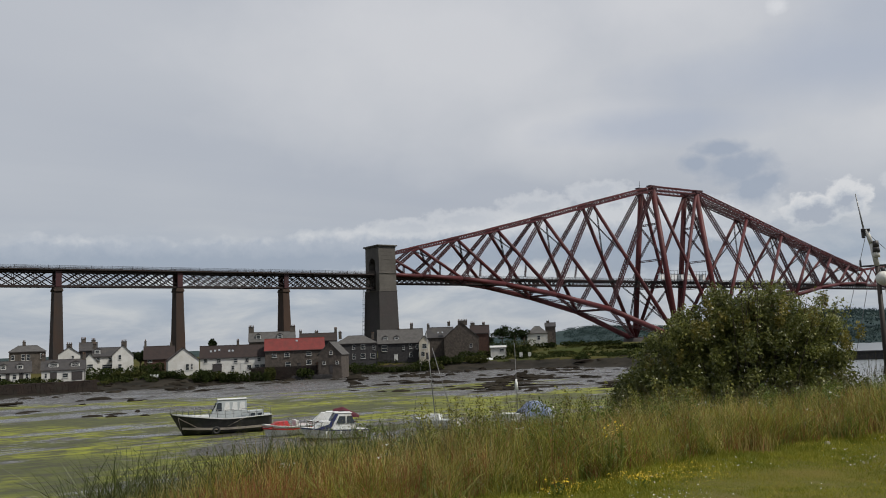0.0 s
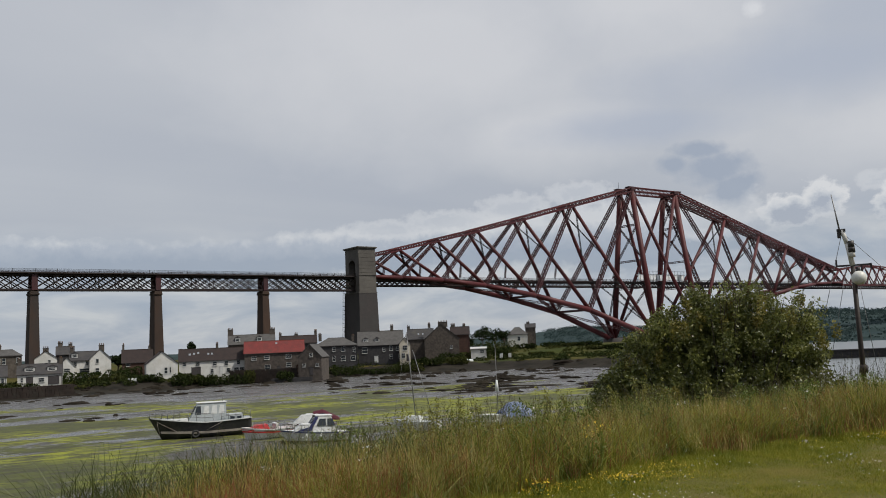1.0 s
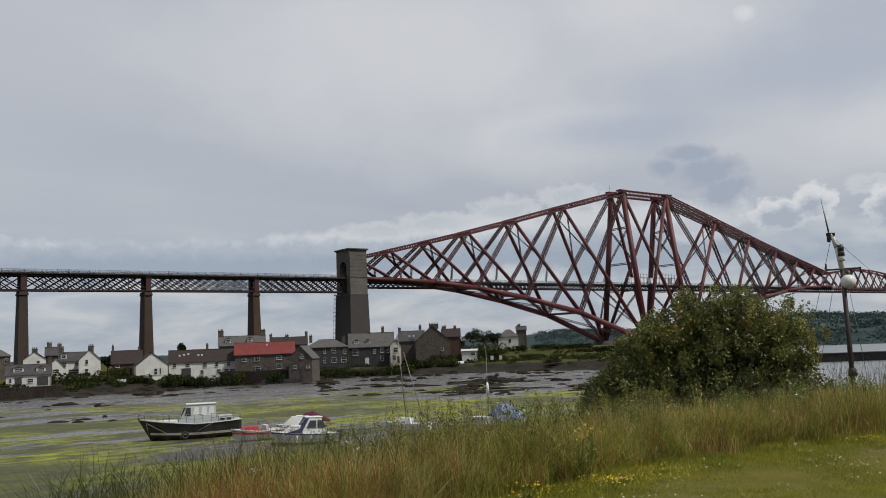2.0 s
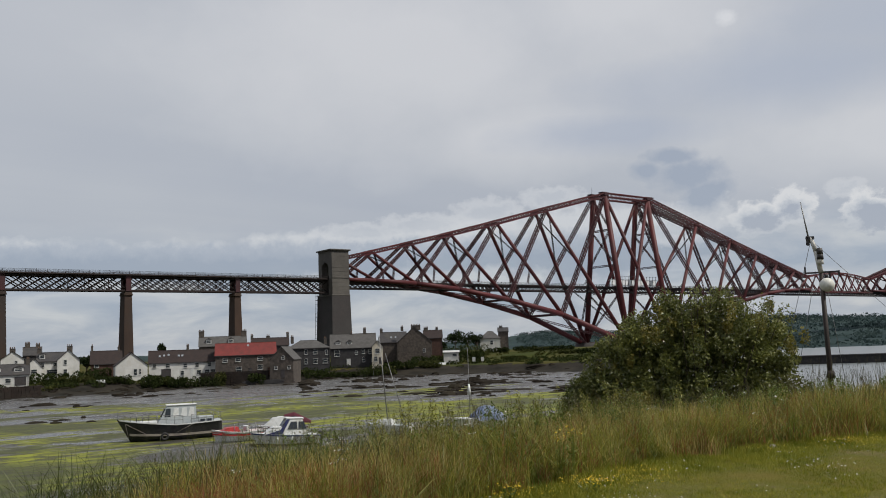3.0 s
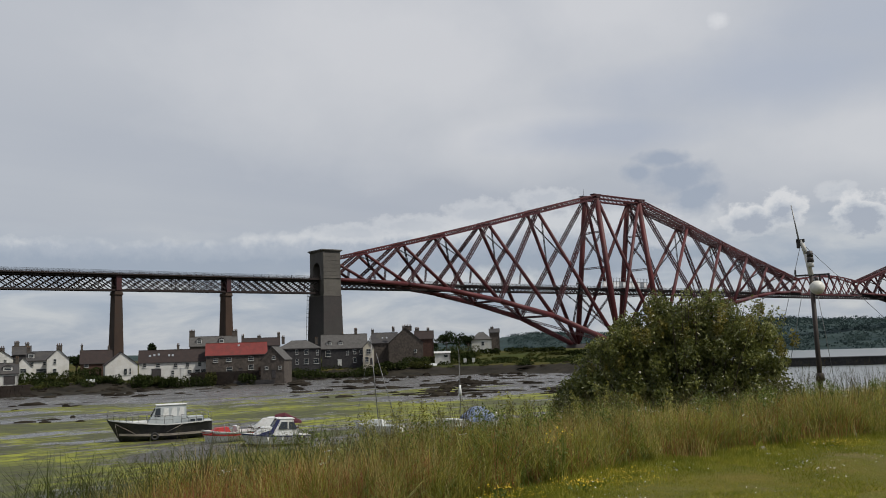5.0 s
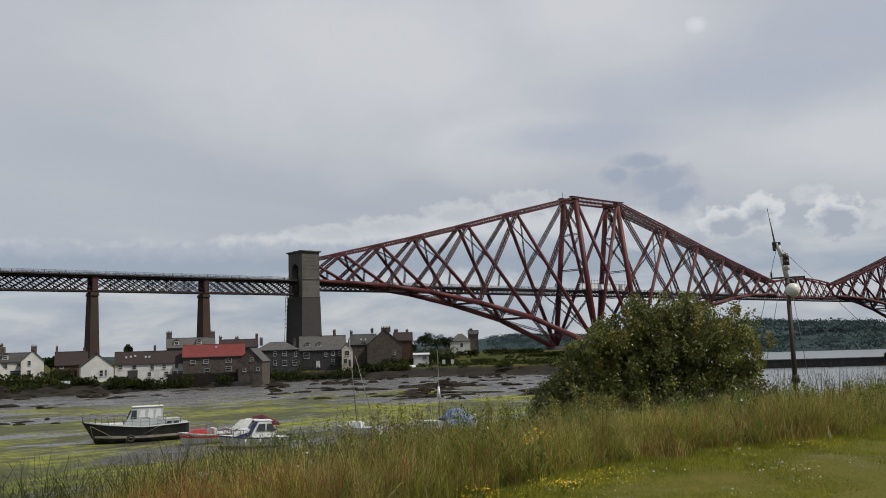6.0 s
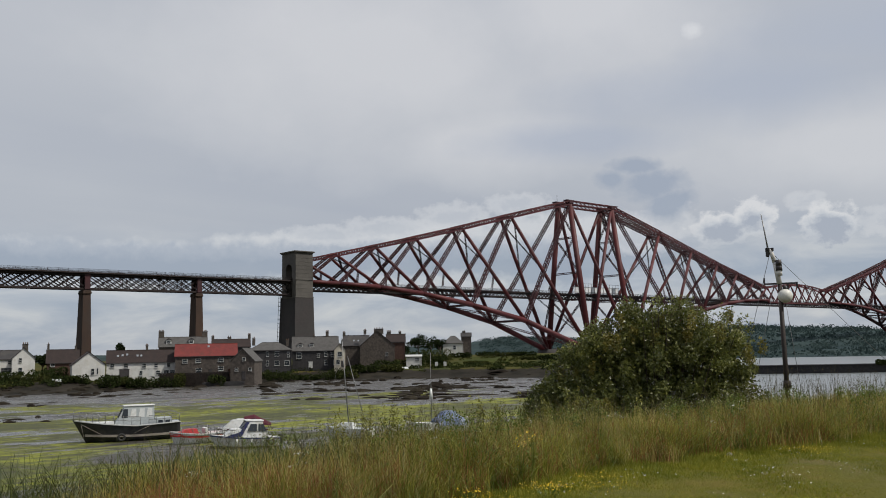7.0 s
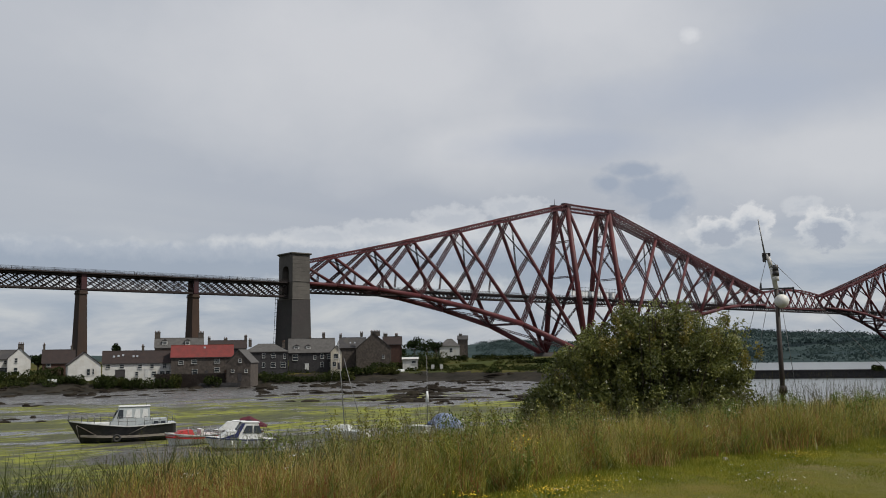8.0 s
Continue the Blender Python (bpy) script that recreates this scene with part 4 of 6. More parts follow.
TARP = mat("blue tarpaulin", (0.16, 0.22, 0.42), (0.30, 0.36, 0.54), 1.6, 0.5, 0.5, fine=5, stain=(0.62, 0.64, 0.68), stain_scale=1.8, stretch=(2.6, 2.6, 0.3), vary=0.06)
STEEL = mat("galvanised rail", (0.22, 0.22, 0.22), (0.14, 0.14, 0.14), 3, 0.45, 0.05, metal=0.4, vary=0.1)
TIMBER = mat("bleached timber fender", (0.26, 0.235, 0.20), (0.17, 0.15, 0.13), 1.5, 0.85, 0.3, vary=0.1)
RUBBER = mat("black rubber", (0.022, 0.022, 0.022), (0.035, 0.034, 0.033), 4, 0.8, 0.2, vary=0.1)
ANTIFOUL = mat("dull bottom paint", (0.07, 0.055, 0.05), (0.045, 0.04, 0.036), 1.0, 0.8, 0.2, vary=0.0)


def section(L, B, bow, mid, stern, t, keel=0.0, full=0.72):
    """Half section of a hull at t (0 bow to 1 stern): deck half width, deck height, bottom half width, keel height."""
    w = B / 2 * min(1.0, (1 - (1 - min(t / 0.45, 1)) ** 2.2)) * (1 - 0.14 * max(0, t - 0.6) / 0.4)
    z = bow + (mid - bow) * min(t / 0.55, 1) ** 0.8 if t < 0.55 else mid + (stern - mid) * ((t - 0.55) / 0.45) ** 1.5
    return max(w, 0.03), z, max(w * full * (1 if t > 0.25 else t / 0.25), 0.02), keel


def hull_mesh(L, B, bow, mid, stern, rake=0.9, n=22, full=0.72):
    """A round-bilged hull along x, bow at -L/2; the stem rakes forward."""
    bm = bmesh.new()
    rings = []
    for i in range(n + 1):
        t = i / n
        w, z, b, k = section(L, B, bow, mid, stern, t, full=full)
        ring = []
        for s, u in ((-1, 1.0), (-1, 0.80), (-1, 0.5), (-1, 0.22), (-1, 0.0), (1, 0.0), (1, 0.22), (1, 0.5), (1, 0.80), (1, 1.0)):
            ww = b * 0.10 if u == 0 else b + (w - b) * max(0, (u - 0.22) / 0.78) ** 0.8
            x = -L / 2 + L * t + rake * (1 - u) * max(0.0, 1 - t * 3.0)
            ring.append(bm.verts.new((x, s * ww, u * z)))
        rings.append(ring)
    for a, b in zip(rings, rings[1:]):
        for j in range(9):
            f = bm.faces.new((a[j], b[j], b[j + 1], a[j + 1]))
            f.smooth = True
    bm.faces.new(rings[-1][::-1])
    bm.faces.new(rings[0])
    bmesh.ops.recalc_face_normals(bm, faces=bm.faces)
    return bm


def deck_mesh(L, B, bow, mid, stern, drop=0.0, inset=0.06, n=22):
    bm = bmesh.new()
    a = []
    for i in range(n + 1):
        w, z, b, k = section(L, B, bow, mid, stern, i / n)
        w = max(w - inset, 0.01)
        x = -L / 2 + L * i / n
        a.append([bm.verts.new((x, s * w, z - drop + dz)) for s, dz in ((-1, 0), (1, 0), (1, -0.06), (-1, -0.06))])
    for p, q in zip(a, a[1:]):
        for j in range(4):
            bm.faces.new((p[j], p[(j + 1) % 4], q[(j + 1) % 4], q[j]))
    bm.faces.new(a[0])
    bm.faces.new(a[-1][::-1])
    bmesh.ops.recalc_face_normals(bm, faces=bm.faces)
    return bm


def strip(L, B, bow, mid, stern, f, w, h, t0=0.02, t1=1.0, n=24, out=0.02, both=True, drop=0.0):
    """A strake that follows the hull's side at the fraction f of its depth."""
    bm = bmesh.new()
    for s in (-1, 1) if both else (-1,):
        last = None
        for i in range(n + 1):
            t = t0 + (t1 - t0) * i / n
            ww, z, b, k = section(L, B, bow, mid, stern, t)
            yy = b + (ww - b) * max(0, (f - 0.22) / 0.78) ** 0.8 + out
            x = -L / 2 + L * t
            zz = z * f - drop
            ring = [bm.verts.new((x, s * (yy + dy), zz + dz)) for dy, dz in ((0, -h / 2), (w, -h / 2), (w, h / 2), (0, h / 2))]
            if last:
                for j in range(4):
                    bm.faces.new((last[j], last[(j + 1) % 4], ring[(j + 1) % 4], ring[j]))
            else:
                bm.faces.new(ring)
            last = ring
        bm.faces.new(last[::-1])
    bmesh.ops.recalc_face_normals(bm, faces=bm.faces)
    return bm


def railing(parent, L, B, bow, mid, stern, t0, t1, h, n, side, levels=(0.5, 1.0)):
    """Stanchions and rails along one side."""
    pts = []
    for i in range(n + 1):
        t = t0 + (t1 - t0) * i / n
        w, z, b, k = section(L, B, bow, mid, stern, t)
        pts.append(Vector((-L / 2 + L * t, side * max(w - 0.1, 0.05), z)))
    bm = bmesh.new()
    for lv in levels:
        for p, q in zip(pts, pts[1:]):
            tube(bm, p + Vector((0, 0, h * lv)), q + Vector((0, 0, h * lv)), 0.028, 0.028, 6)
    r = part("rail", bm, STEEL, parent)
    for p in pts:
        bm = bmesh.new()
        tube(bm, p, p + Vector((0, 0, h)), 0.028, 0.028, 6)
        part("stanchion", bm, STEEL, r)


def cabin_block(bm, x0, x1, w, z0, z1, front=0.3, back=0.05, side=0.12):
    """A cabin whose front and sides lean in."""
    lo = [(x0, -w / 2), (x1, -w / 2), (x1, w / 2), (x0, w / 2)]
    hi = [(x0 + front, -w / 2 + side), (x1 - back, -w / 2 + side), (x1 - back, w / 2 - side), (x0 + front, w / 2 - side)]
    a = [bm.verts.new((x, y, z0)) for x, y in lo]
    b = [bm.verts.new((x, y, z1)) for x, y in hi]
    bm.faces.new(a[::-1])
    bm.faces.new(b)
    for i in range(4):
        bm.faces.new((a[i], a[(i + 1) % 4], b[(i + 1) % 4], b[i]))


def slab(parent, name, pts, out, material):
    """A thin panel with the given corners, proud by the vector out."""
    bm = bmesh.new()
    o = Vector(out)
    a = [bm.verts.new(Vector(p)) for p in pts]
    b = [bm.verts.new(Vector(p) + o) for p in pts]
    n = len(pts)
    bm.faces.new(a)
    bm.faces.new(b)
    for i in range(n):
        bm.faces.new((a[i], a[(i + 1) % n], b[(i + 1) % n], b[i]))
    bmesh.ops.recalc_face_normals(bm, faces=bm.faces)
    return part(name, bm, material, parent)


def torus(parent, c, R, r, material, name="tyre", n=18, k=8):
    bm = bmesh.new()
    g = [[bm.verts.new((c[0] + (R + r * math.cos(b)) * math.cos(a), c[1] + r * math.sin(b), c[2] + (R + r * math.cos(b)) * math.sin(a))) for b in [2 * math.pi * j / k for j in range(k)]] for a in [2 * math.pi * i / n for i in range(n)]]
    for i in range(n):
        for j in range(k):
            f = bm.faces.new((g[i][j], g[i][(j + 1) % k], g[(i + 1) % n][(j + 1) % k], g[(i + 1) % n][j]))
            f.smooth = True
    bmesh.ops.recalc_face_normals(bm, faces=bm.faces)
    return part(name, bm, material, parent)


# black workboat with a pale wheelhouse
L, B, H = 10.3, 3.1, (2.45, 1.75, 1.95)
q = polar(20.95, 97.0, 0.0)
boat = thing("workboat", pose(q.x, q.y, -0.08, 0, 0, -20.95 + 3), "black-hulled workboat with pale wheelhouse aground on mud", "boat")
part("hull", hull_mesh(L, B, *H, rake=1.4), HULLBLACK, boat)
part("deck", deck_mesh(L, B, *H, drop=0.02), BOATGREY, boat)
part("bulwark", strip(L, B, *H, 0.985, 0.06, 0.10), BOATWHITE, boat, "white painted top rail")
part("rubbing_strake", strip(L, B, *H, 0.40, 0.14, 0.22, t0=0.12, t1=1.0), TIMBER, boat, "bleached timber rubbing strake")
bm = bmesh.new()
cabin_block(bm, -1.25, 2.75, 2.0, 1.6, 2.15, 0.15, 0.0, 0.04)
cabin_block(bm, -1.0, 2.6, 1.9, 2.15, 3.62, 0.75, 0.0, 0.14)
wh = part("wheelhouse", bm, BOATGREY, boat)
bm = bmesh.new()
box(bm, (1.15, 0, 3.66), (3.05, 1.8, 0.10), bevel=0.03)
part("wheelhouse_roof", bm, BOATWHITE, wh)
for x in (-0.25, 0.55, 1.35, 2.1):
    slab(wh, "pane", [(x - 0.30, -0.90, 2.5), (x + 0.30, -0.90, 2.5), (x + 0.30, -0.84, 3.35), (x - 0.12, -0.84, 3.35)], (0, -0.05, 0), BOATWHITE if x > 0 else PANE)
for y in (-0.42, 0.42):
    slab(wh, "pane", [(-0.84, y - 0.32, 2.5), (-0.84, y + 0.32, 2.5), (-0.44, y + 0.28, 3.3), (-0.44, y - 0.28, 3.3)], (-0.05, 0, 0.02), PANE)
bm = bmesh.new()
cabin_block(bm, -3.2, -1.2, 1.7, 1.7, 2.12, 0.3, 0.0, 0.08)
cab = part("foredeck_cabin", bm, BOATWHITE, boat)
slab(cab, "porthole", [(-2.5, -0.84, 1.86), (-2.1, -0.84, 1.86), (-2.1, -0.82, 2.04), (-2.5, -0.82, 2.04)], (0, -0.04, 0), PANE)
bm = bmesh.new()
cabin_block(bm, 2.75, 4.4, 1.9, 1.65, 2.35, 0.0, 0.1, 0.06)
cab = part("aft_cabin", bm, BOATGREY, boat)
for x in (3.0, 3.7):
    slab(cab, "porthole", [(x, -0.96, 1.86), (x + 0.45, -0.96, 1.86), (x + 0.45, -0.93, 2.12), (x, -0.93, 2.12)], (0, -0.04, 0), PANE)
for side in (-1, 1):
    railing(boat, L, B, *H, 0.01, 0.30, 0.85, 5, side)
    railing(boat, L, B, *H, 0.30, 0.62, 0.85, 4, side)
    railing(boat, L, B, *H, 0.70, 0.99, 0.85, 4, side)
torus(boat, (-0.55, -1.66, 0.62), 0.30, 0.11, RUBBER)
for a, b in (((-4.3, -0.75, 2.0), (-2.4, -1.46, 0.95)), ((-4.3, -0.75, 1.9), (-4.0, -0.55, 0.55)), ((2.2, -1.6, 1.7), (0.6, -1.58, 0.95))):
    bm = bmesh.new()
    tube(bm, a, b, 0.025, 0.025, 6)
    part("rope", bm, TIMBER, boat)
bm = bmesh.new()
tube(bm, (2.3, 0, 3.6), (2.3, 0, 4.6), 0.035, 0.02, 6)
box(bm, (2.3, 0, 4.1), (0.05, 0.9, 0.05))
part("mast", bm, STEEL, boat)
# small open boat with a red foredeck
L, B, H = 5.2, 2.0, (1.50, 1.05, 1.05)
q = polar(25.05, 90.5, 0.0)
boat = thing("dinghy", pose(q.x, q.y, -0.05, 0, -2, -25.0 + 14), "small open boat with faded red foredeck on mud", "boat")
part("hull", hull_mesh(L, B, *H, rake=0.5), BOATWHITE, boat)
part("gunwale", strip(L, B, *H, 0.97, 0.06, 0.09), BOATWHITE, boat)
part("boot_stripe", strip(L, B, *H, 0.72, 0.012, 0.16), BOATRED, boat)
bm = bmesh.new()
cabin_block(bm, -2.0, 0.1, 1.35, 1.0, 1.55, 0.8, 0.2, 0.16)
part("foredeck", bm, BOATRED, boat, "red painted foredeck")
part("floor", deck_mesh(L, B, *H, drop=0.18), BOATRED, boat)
bm = bmesh.new()
box(bm, (0.8, 0, 1.25), (0.3, 1.5, 0.6), bevel=0.03)
part("thwart", bm, BOATWHITE, boat)
for x in (-1.6, -0.5, 0.9, 1.6):
    bm = bmesh.new()
    tube(bm, (x, -0.6, 0.9), (x, -0.6, 1.85), 0.03, 0.03, 6)
    part("stanchion", bm, STEEL, boat)

# white cabin cruiser with a navy spray hood
L, B, H = 6.3, 2.3, (1.35, 1.12, 1.10)
q = polar(27.85, 84.0, 0.0)
boat = thing("cabin_cruiser", pose(q.x, q.y, -0.05, 0, 2, -27.85 + 8), "white cabin cruiser with navy spray hood aground on mud", "boat")
part("hull", hull_mesh(L, B, *H, rake=0.9), BOATWHITE, boat)
part("deck", deck_mesh(L, B, *H, drop=0.02), BOATWHITE, boat)
part("rubbing_strake", strip(L, B, *H, 0.93, 0.05, 0.11), NAVY, boat, "navy blue rubbing band")
part("bottom", strip(L, B, *H, 0.16, 0.02, 0.28), ANTIFOUL, boat)
bm = bmesh.new()
cabin_block(bm, -2.0, 0.1, 1.8, 1.1, 1.85, 0.9, 0.0, 0.15)
cabin_block(bm, -0.5, 2.0, 1.8, 1.1, 2.55, 0.75, 0.5, 0.18)
cabin = part("cabin", bm, BOATWHITE, boat)
bm = bmesh.new()
box(bm, (0.85, 0, 2.58), (1.6, 1.55, 0.08), bevel=0.03)
part("cabin_roof", bm, BOATWHITE, cabin)
slab(cabin, "pane", [(0.15, -0.86, 1.65), (1.0, -0.86, 1.65), (1.0, -0.75, 2.3), (0.45, -0.75, 2.3)], (0, -0.05, 0), PANE)
slab(cabin, "pane", [(1.15, -0.86, 1.65), (1.85, -0.86, 1.65), (1.62, -0.75, 2.3), (1.15, -0.75, 2.3)], (0, -0.05, 0), PANE)
slab(cabin, "pane", [(-0.42, -0.68, 1.75), (-0.42, 0.68, 1.75), (0.12, 0.62, 2.42), (0.12, -0.62, 2.42)], (-0.05, 0, 0.02), PANE)
slab(boat, "spray_hood", [(-1.9, -0.95, 1.15), (-0.35, -0.95, 1.2), (0.35, -0.80, 2.5), (0.05, -0.80, 2.5), (-0.5, -0.93, 1.6)], (0, -0.06, 0), NAVY)
slab(boat, "spray_hood", [(-1.9, 0.95, 1.15), (-0.35, 0.95, 1.2), (0.35, 0.80, 2.5), (0.05, 0.80, 2.5), (-0.5, 0.93, 1.6)], (0, 0.06, 0), NAVY)
for side in (-1, 1):
    railing(boat, L, B, *H, 0.02, 0.4, 0.55, 4, side, (1.0,))
bm = bmesh.new()
box(bm, (3.35, 0, 0.95), (0.45, 0.4, 0.75), bevel=0.08)
box(bm, (3.4, 0, 0.35), (0.18, 0.12, 0.7))
part("outboard_motor", bm, RUBBER, boat)
torus(boat, (2.3, -1.18, 0.75), 0.26, 0.09, RUBBER, "fender")
for x in (-0.8, 0.5, 1.5):
    bm = bmesh.new()
    tube(bm, (x, -1.2, 0.45), (x, -1.2, 1.0), 0.09, 0.09, 8)
    part("fender", bm, BOATWHITE, boat)

# white motor boat with a maroon canopy behind it
L, B, H = 5.2, 2.0, (1.25, 1.05, 1.0)
q = polar(27.75, 94.0, 0.0)
boat = thing("motor_boat", pose(q.x, q.y, -0.05, 0, 0, -28.3 + 2), "white motor boat with maroon canvas canopy", "boat")
part("hull", hull_mesh(L, B, *H, rake=0.8), BOATWHITE, boat)
part("deck", deck_mesh(L, B, *H, drop=0.02), BOATWHITE, boat)
part("rubbing_strake", strip(L, B, *H, 0.93, 0.05, 0.10), MAROON, boat)
bm = bmesh.new()
cabin_block(bm, -2.1, 0.7, 1.6, 1.0, 1.95, 1.1, 0.1, 0.14)
box(bm, (0.1, 0, 2.0), (1.3, 1.3, 0.08), bevel=0.03)
part("cabin", bm, BOATWHITE, boat)
bm = bmesh.new()
for i in range(8):
    t0, t1 = i / 8, (i + 1) / 8
    a0, a1 = math.pi * (0.04 + 0.92 * t0), math.pi * (0.04 + 0.92 * t1)
    vs = [bm.verts.new((x, -0.85 * math.cos(a), 1.3 + hh * math.sin(a))) for x, a, hh in ((0.2, a0, 0.95), (1.2, a0, 1.15), (1.2, a1, 1.15), (0.2, a1, 0.95)) + ((1.2, a0, 1.15), (2.9, a0, 0.25), (2.9, a1, 0.25), (1.2, a1, 1.15))]
    bm.faces.new(vs[:4])
    bm.faces.new(vs[4:])
bmesh.ops.remove_doubles(bm, verts=bm.verts, dist=0.001)
bmesh.ops.solidify(bm, geom=bm.faces[:], thickness=0.04)
canopy = part("canopy", bm, MAROON, boat)
slab(canopy, "pane", [(0.5, -0.90, 1.5), (1.7, -0.90, 1.5), (1.3, -0.78, 2.1), (0.7, -0.80, 2.0)], (0, -0.05, 0), PANE)

# hull under a blue tarpaulin, with a short mast
q = polar(39.95, 92.0, 0.0)
boat = thing("covered_boat", pose(q.x, q.y, -0.05, 0, 0, -40.85 + 25), "white boat under a streaked blue tarpaulin", "boat")
L, B, H = 6.6, 2.4, (1.45, 1.20, 1.15)
part("hull", hull_mesh(L, B, *H, rake=0.9), BOATWHITE, boat)
part("deck", deck_mesh(L, B, *H, drop=0.02), BOATWHITE, boat)
bm = bmesh.new()
n, k = 14, 10
g = []
for i in range(n + 1):
    x = -0.2 + 3.2 * i / n
    w, z, b_, k_ = section(L, B, *H, (x + L / 2) / L)
    hgt = 1.15 * (min(1.0, 2.6 * min(i / n + 0.05, 1.05 - i / n)) ** 0.8) + 0.04 * math.sin(i * 2.1)
    row = []
    for j in range(k + 1):
        a = math.pi * j / k
        row.append(bm.verts.new((x + 0.25 * math.sin(a) * (i / n - 0.5), -(w + 0.10) * math.cos(a) * (1 - 0.25 * math.sin(a)), 0.95 + (hgt + 0.3) * math.sin(a) ** 0.6 + 0.02 * math.sin(3 * j + i))))
    g.append(row)
for i in range(n):
    for j in range(k):
        bm.faces.new((g[i][j], g[i + 1][j], g[i + 1][j + 1], g[i][j + 1]))
bmesh.ops.solidify(bm, geom=bm.faces[:], thickness=0.03)
bmesh.ops.recalc_face_normals(bm, faces=bm.faces)
part("tarpaulin", bm, TARP, boat)
bm = bmesh.new()
tube(bm, (-0.5, 0, 1.2), (-0.5, 0, 8.4), 0.04, 0.02, 8)
part("mast", bm, STEEL, boat)
bm = bmesh.new()
tube(bm, (-0.5, 0, 3.6), (-0.5, 0, 4.7), 0.19, 0.10, 10)
part("rolled_sail", bm, BOATWHITE, boat)

# small sailing dinghy seen through the grass
q = polar(34.4, 90.0, 0.0)
boat = thing("sailing_dinghy", pose(q.x, q.y, -0.05, 0, 0, -34.4 - 20), "white sailing dinghy with a bare mast", "boat")
L, B, H = 5.0, 1.9, (1.30, 1.05, 1.0)
part("hull", hull_mesh(L, B, *H, rake=0.6), BOATWHITE, boat)
part("deck", deck_mesh(L, B, *H, drop=0.03), BOATGREY, boat)
bm = bmesh.new()
tube(bm, (0.0, 0, 1.0), (-0.7, 0, 10.0), 0.06, 0.035, 8)
part("mast", bm, STEEL, boat)
bm = bmesh.new()
tube(bm, (1.9, 0, 1.0), (-0.1, 0, 8.2), 0.045, 0.03, 8)
part("spar", bm, STEEL, boat)
bm = bmesh.new()
tube(bm, (-0.68, 0, 9.8), (-2.4, 0, 1.3), 0.012, 0.012, 5)
part("stay", bm, STEEL, boat)
bm = bmesh.new()
cabin_block(bm, -1.4, 0.6, 1.2, 1.0, 1.6, 0.5, 0.1, 0.12)
part("cabin", bm, BOATWHITE, boat)

# upturned boats drawn up on the far shore
for az, d, w in ((17.0, 254, 1.9), (37.8, 300, 3.4)):
    q = polar(az, d, float(height(np.array(az), np.array(d))))
    boat = thing("upturned_dinghy", pose(q.x, q.y, q.z + 0.75, 180, 0, -az), "pale upturned dinghy drawn up on the shore", "boat", "upturned dinghies")
    part("hull", hull_mesh(w * 1.3, w * 0.55, 0.85, 0.75, 0.75, rake=0.2), BOATWHITE, boat)
for az, d in ((40.05, 296), (40.6, 300)):
    q = polar(az, d, float(height(np.array(az), np.array(d))))
    sign = thing("notice_board", pose(q.x, q.y, q.z, 0, 0, -az), "small white notice board on the grassy shore", "sign", "shore notice boards")
    bm = bmesh.new()
    box(bm, (0, 0, 1.4), (1.0, 0.1, 1.4), bevel=0.02)
    part("board", bm, FRAME, sign)
    bm = bmesh.new()
    box(bm, (0, 0.06, 0.7), (0.12, 0.08, 2.0))
    part("post", bm, TIMBER, sign)

# ---- weedy rocks on the flats ----
rng = np.random.default_rng(21)


def rocks(n, az0, az1, d0, d1, size, tall, power=1.0):
    az = rng.uniform(az0, az1, n)
    d = d0 + (d1 - d0) * rng.random(n) ** power
    keep = wavy(d * np.sin(np.radians(az)), d * np.cos(np.radians(az)), 9.0, 3.0) + rng.normal(0, 0.25, n) > 0.0
    az, d = az[keep], d[keep]
    vs, fs = [], []
    for i in range(len(az)):
        c = polar(float(az[i]), float(d[i]), float(height(np.array(az[i]), np.array(d[i]))) - 0.05)
        r, h = size * rng.lognormal(0, 0.5), tall * rng.lognormal(0, 0.4)
        k = 8
        ang = np.linspace(0, 2 * np.pi, k, endpoint=False)
        turn = radians(-az[i]) + rng.normal(0, 0.3)
        ring = []
        for lvl, (s, z) in enumerate(((1.0, -0.1), (0.86, 0.6), (0.45, 1.0))):
            rr = r * s * rng.uniform(0.75, 1.2, k)
            lx, ly = rr * np.cos(ang) * 1.7, rr * np.sin(ang) * 0.8
            ring.append(np.stack([c.x + lx * np.cos(turn) - ly * np.sin(turn), c.y + lx * np.sin(turn) + ly * np.cos(turn), c.z + h * z * rng.uniform(0.7, 1.2, k)], -1))
        base = 24 * i
        vs.append(np.concatenate(ring))
        j = np.arange(k)
        jn = (j + 1) % k
        for a in (0, 8):
            fs.append(np.stack([base + a + j, base + a + jn, base + a + 8 + jn, base + a + 8 + j], -1))
        fs.append(base + 16 + np.array([[0, 1, 2, 3], [0, 3, 4, 7], [4, 5, 6, 7]]))
    return np.concatenate(vs), np.concatenate(fs)


WRACK = mat("dark wet seaweed rock", (0.016, 0.013, 0.010), (0.030, 0.025, 0.018), 1.2, 0.9, 0.8, fine=6, vary=0.3, spec=0.08)
sets = [rocks(260, 29, 47, 165, 280, 0.9, 0.30), rocks(120, 35, 47, 150, 215, 1.2, 0.34), rocks(160, 8, 31, 195, 262, 0.8, 0.28, 0.5), rocks(40, 8, 17, 120, 190, 0.7, 0.2), rocks(220, 8, 50, 238, 285, 0.8, 0.35)]
off, vs, fs = 0, [], []
for v, f in sets:
    vs.append(v)
    fs.append(f + off)
    off += len(v)
tagged(raw("seaweed_rocks", np.concatenate(vs), np.concatenate(fs), WRACK, False), "dark seaweed-covered rocks strewn over the mud", "rocks", kind="stuff")
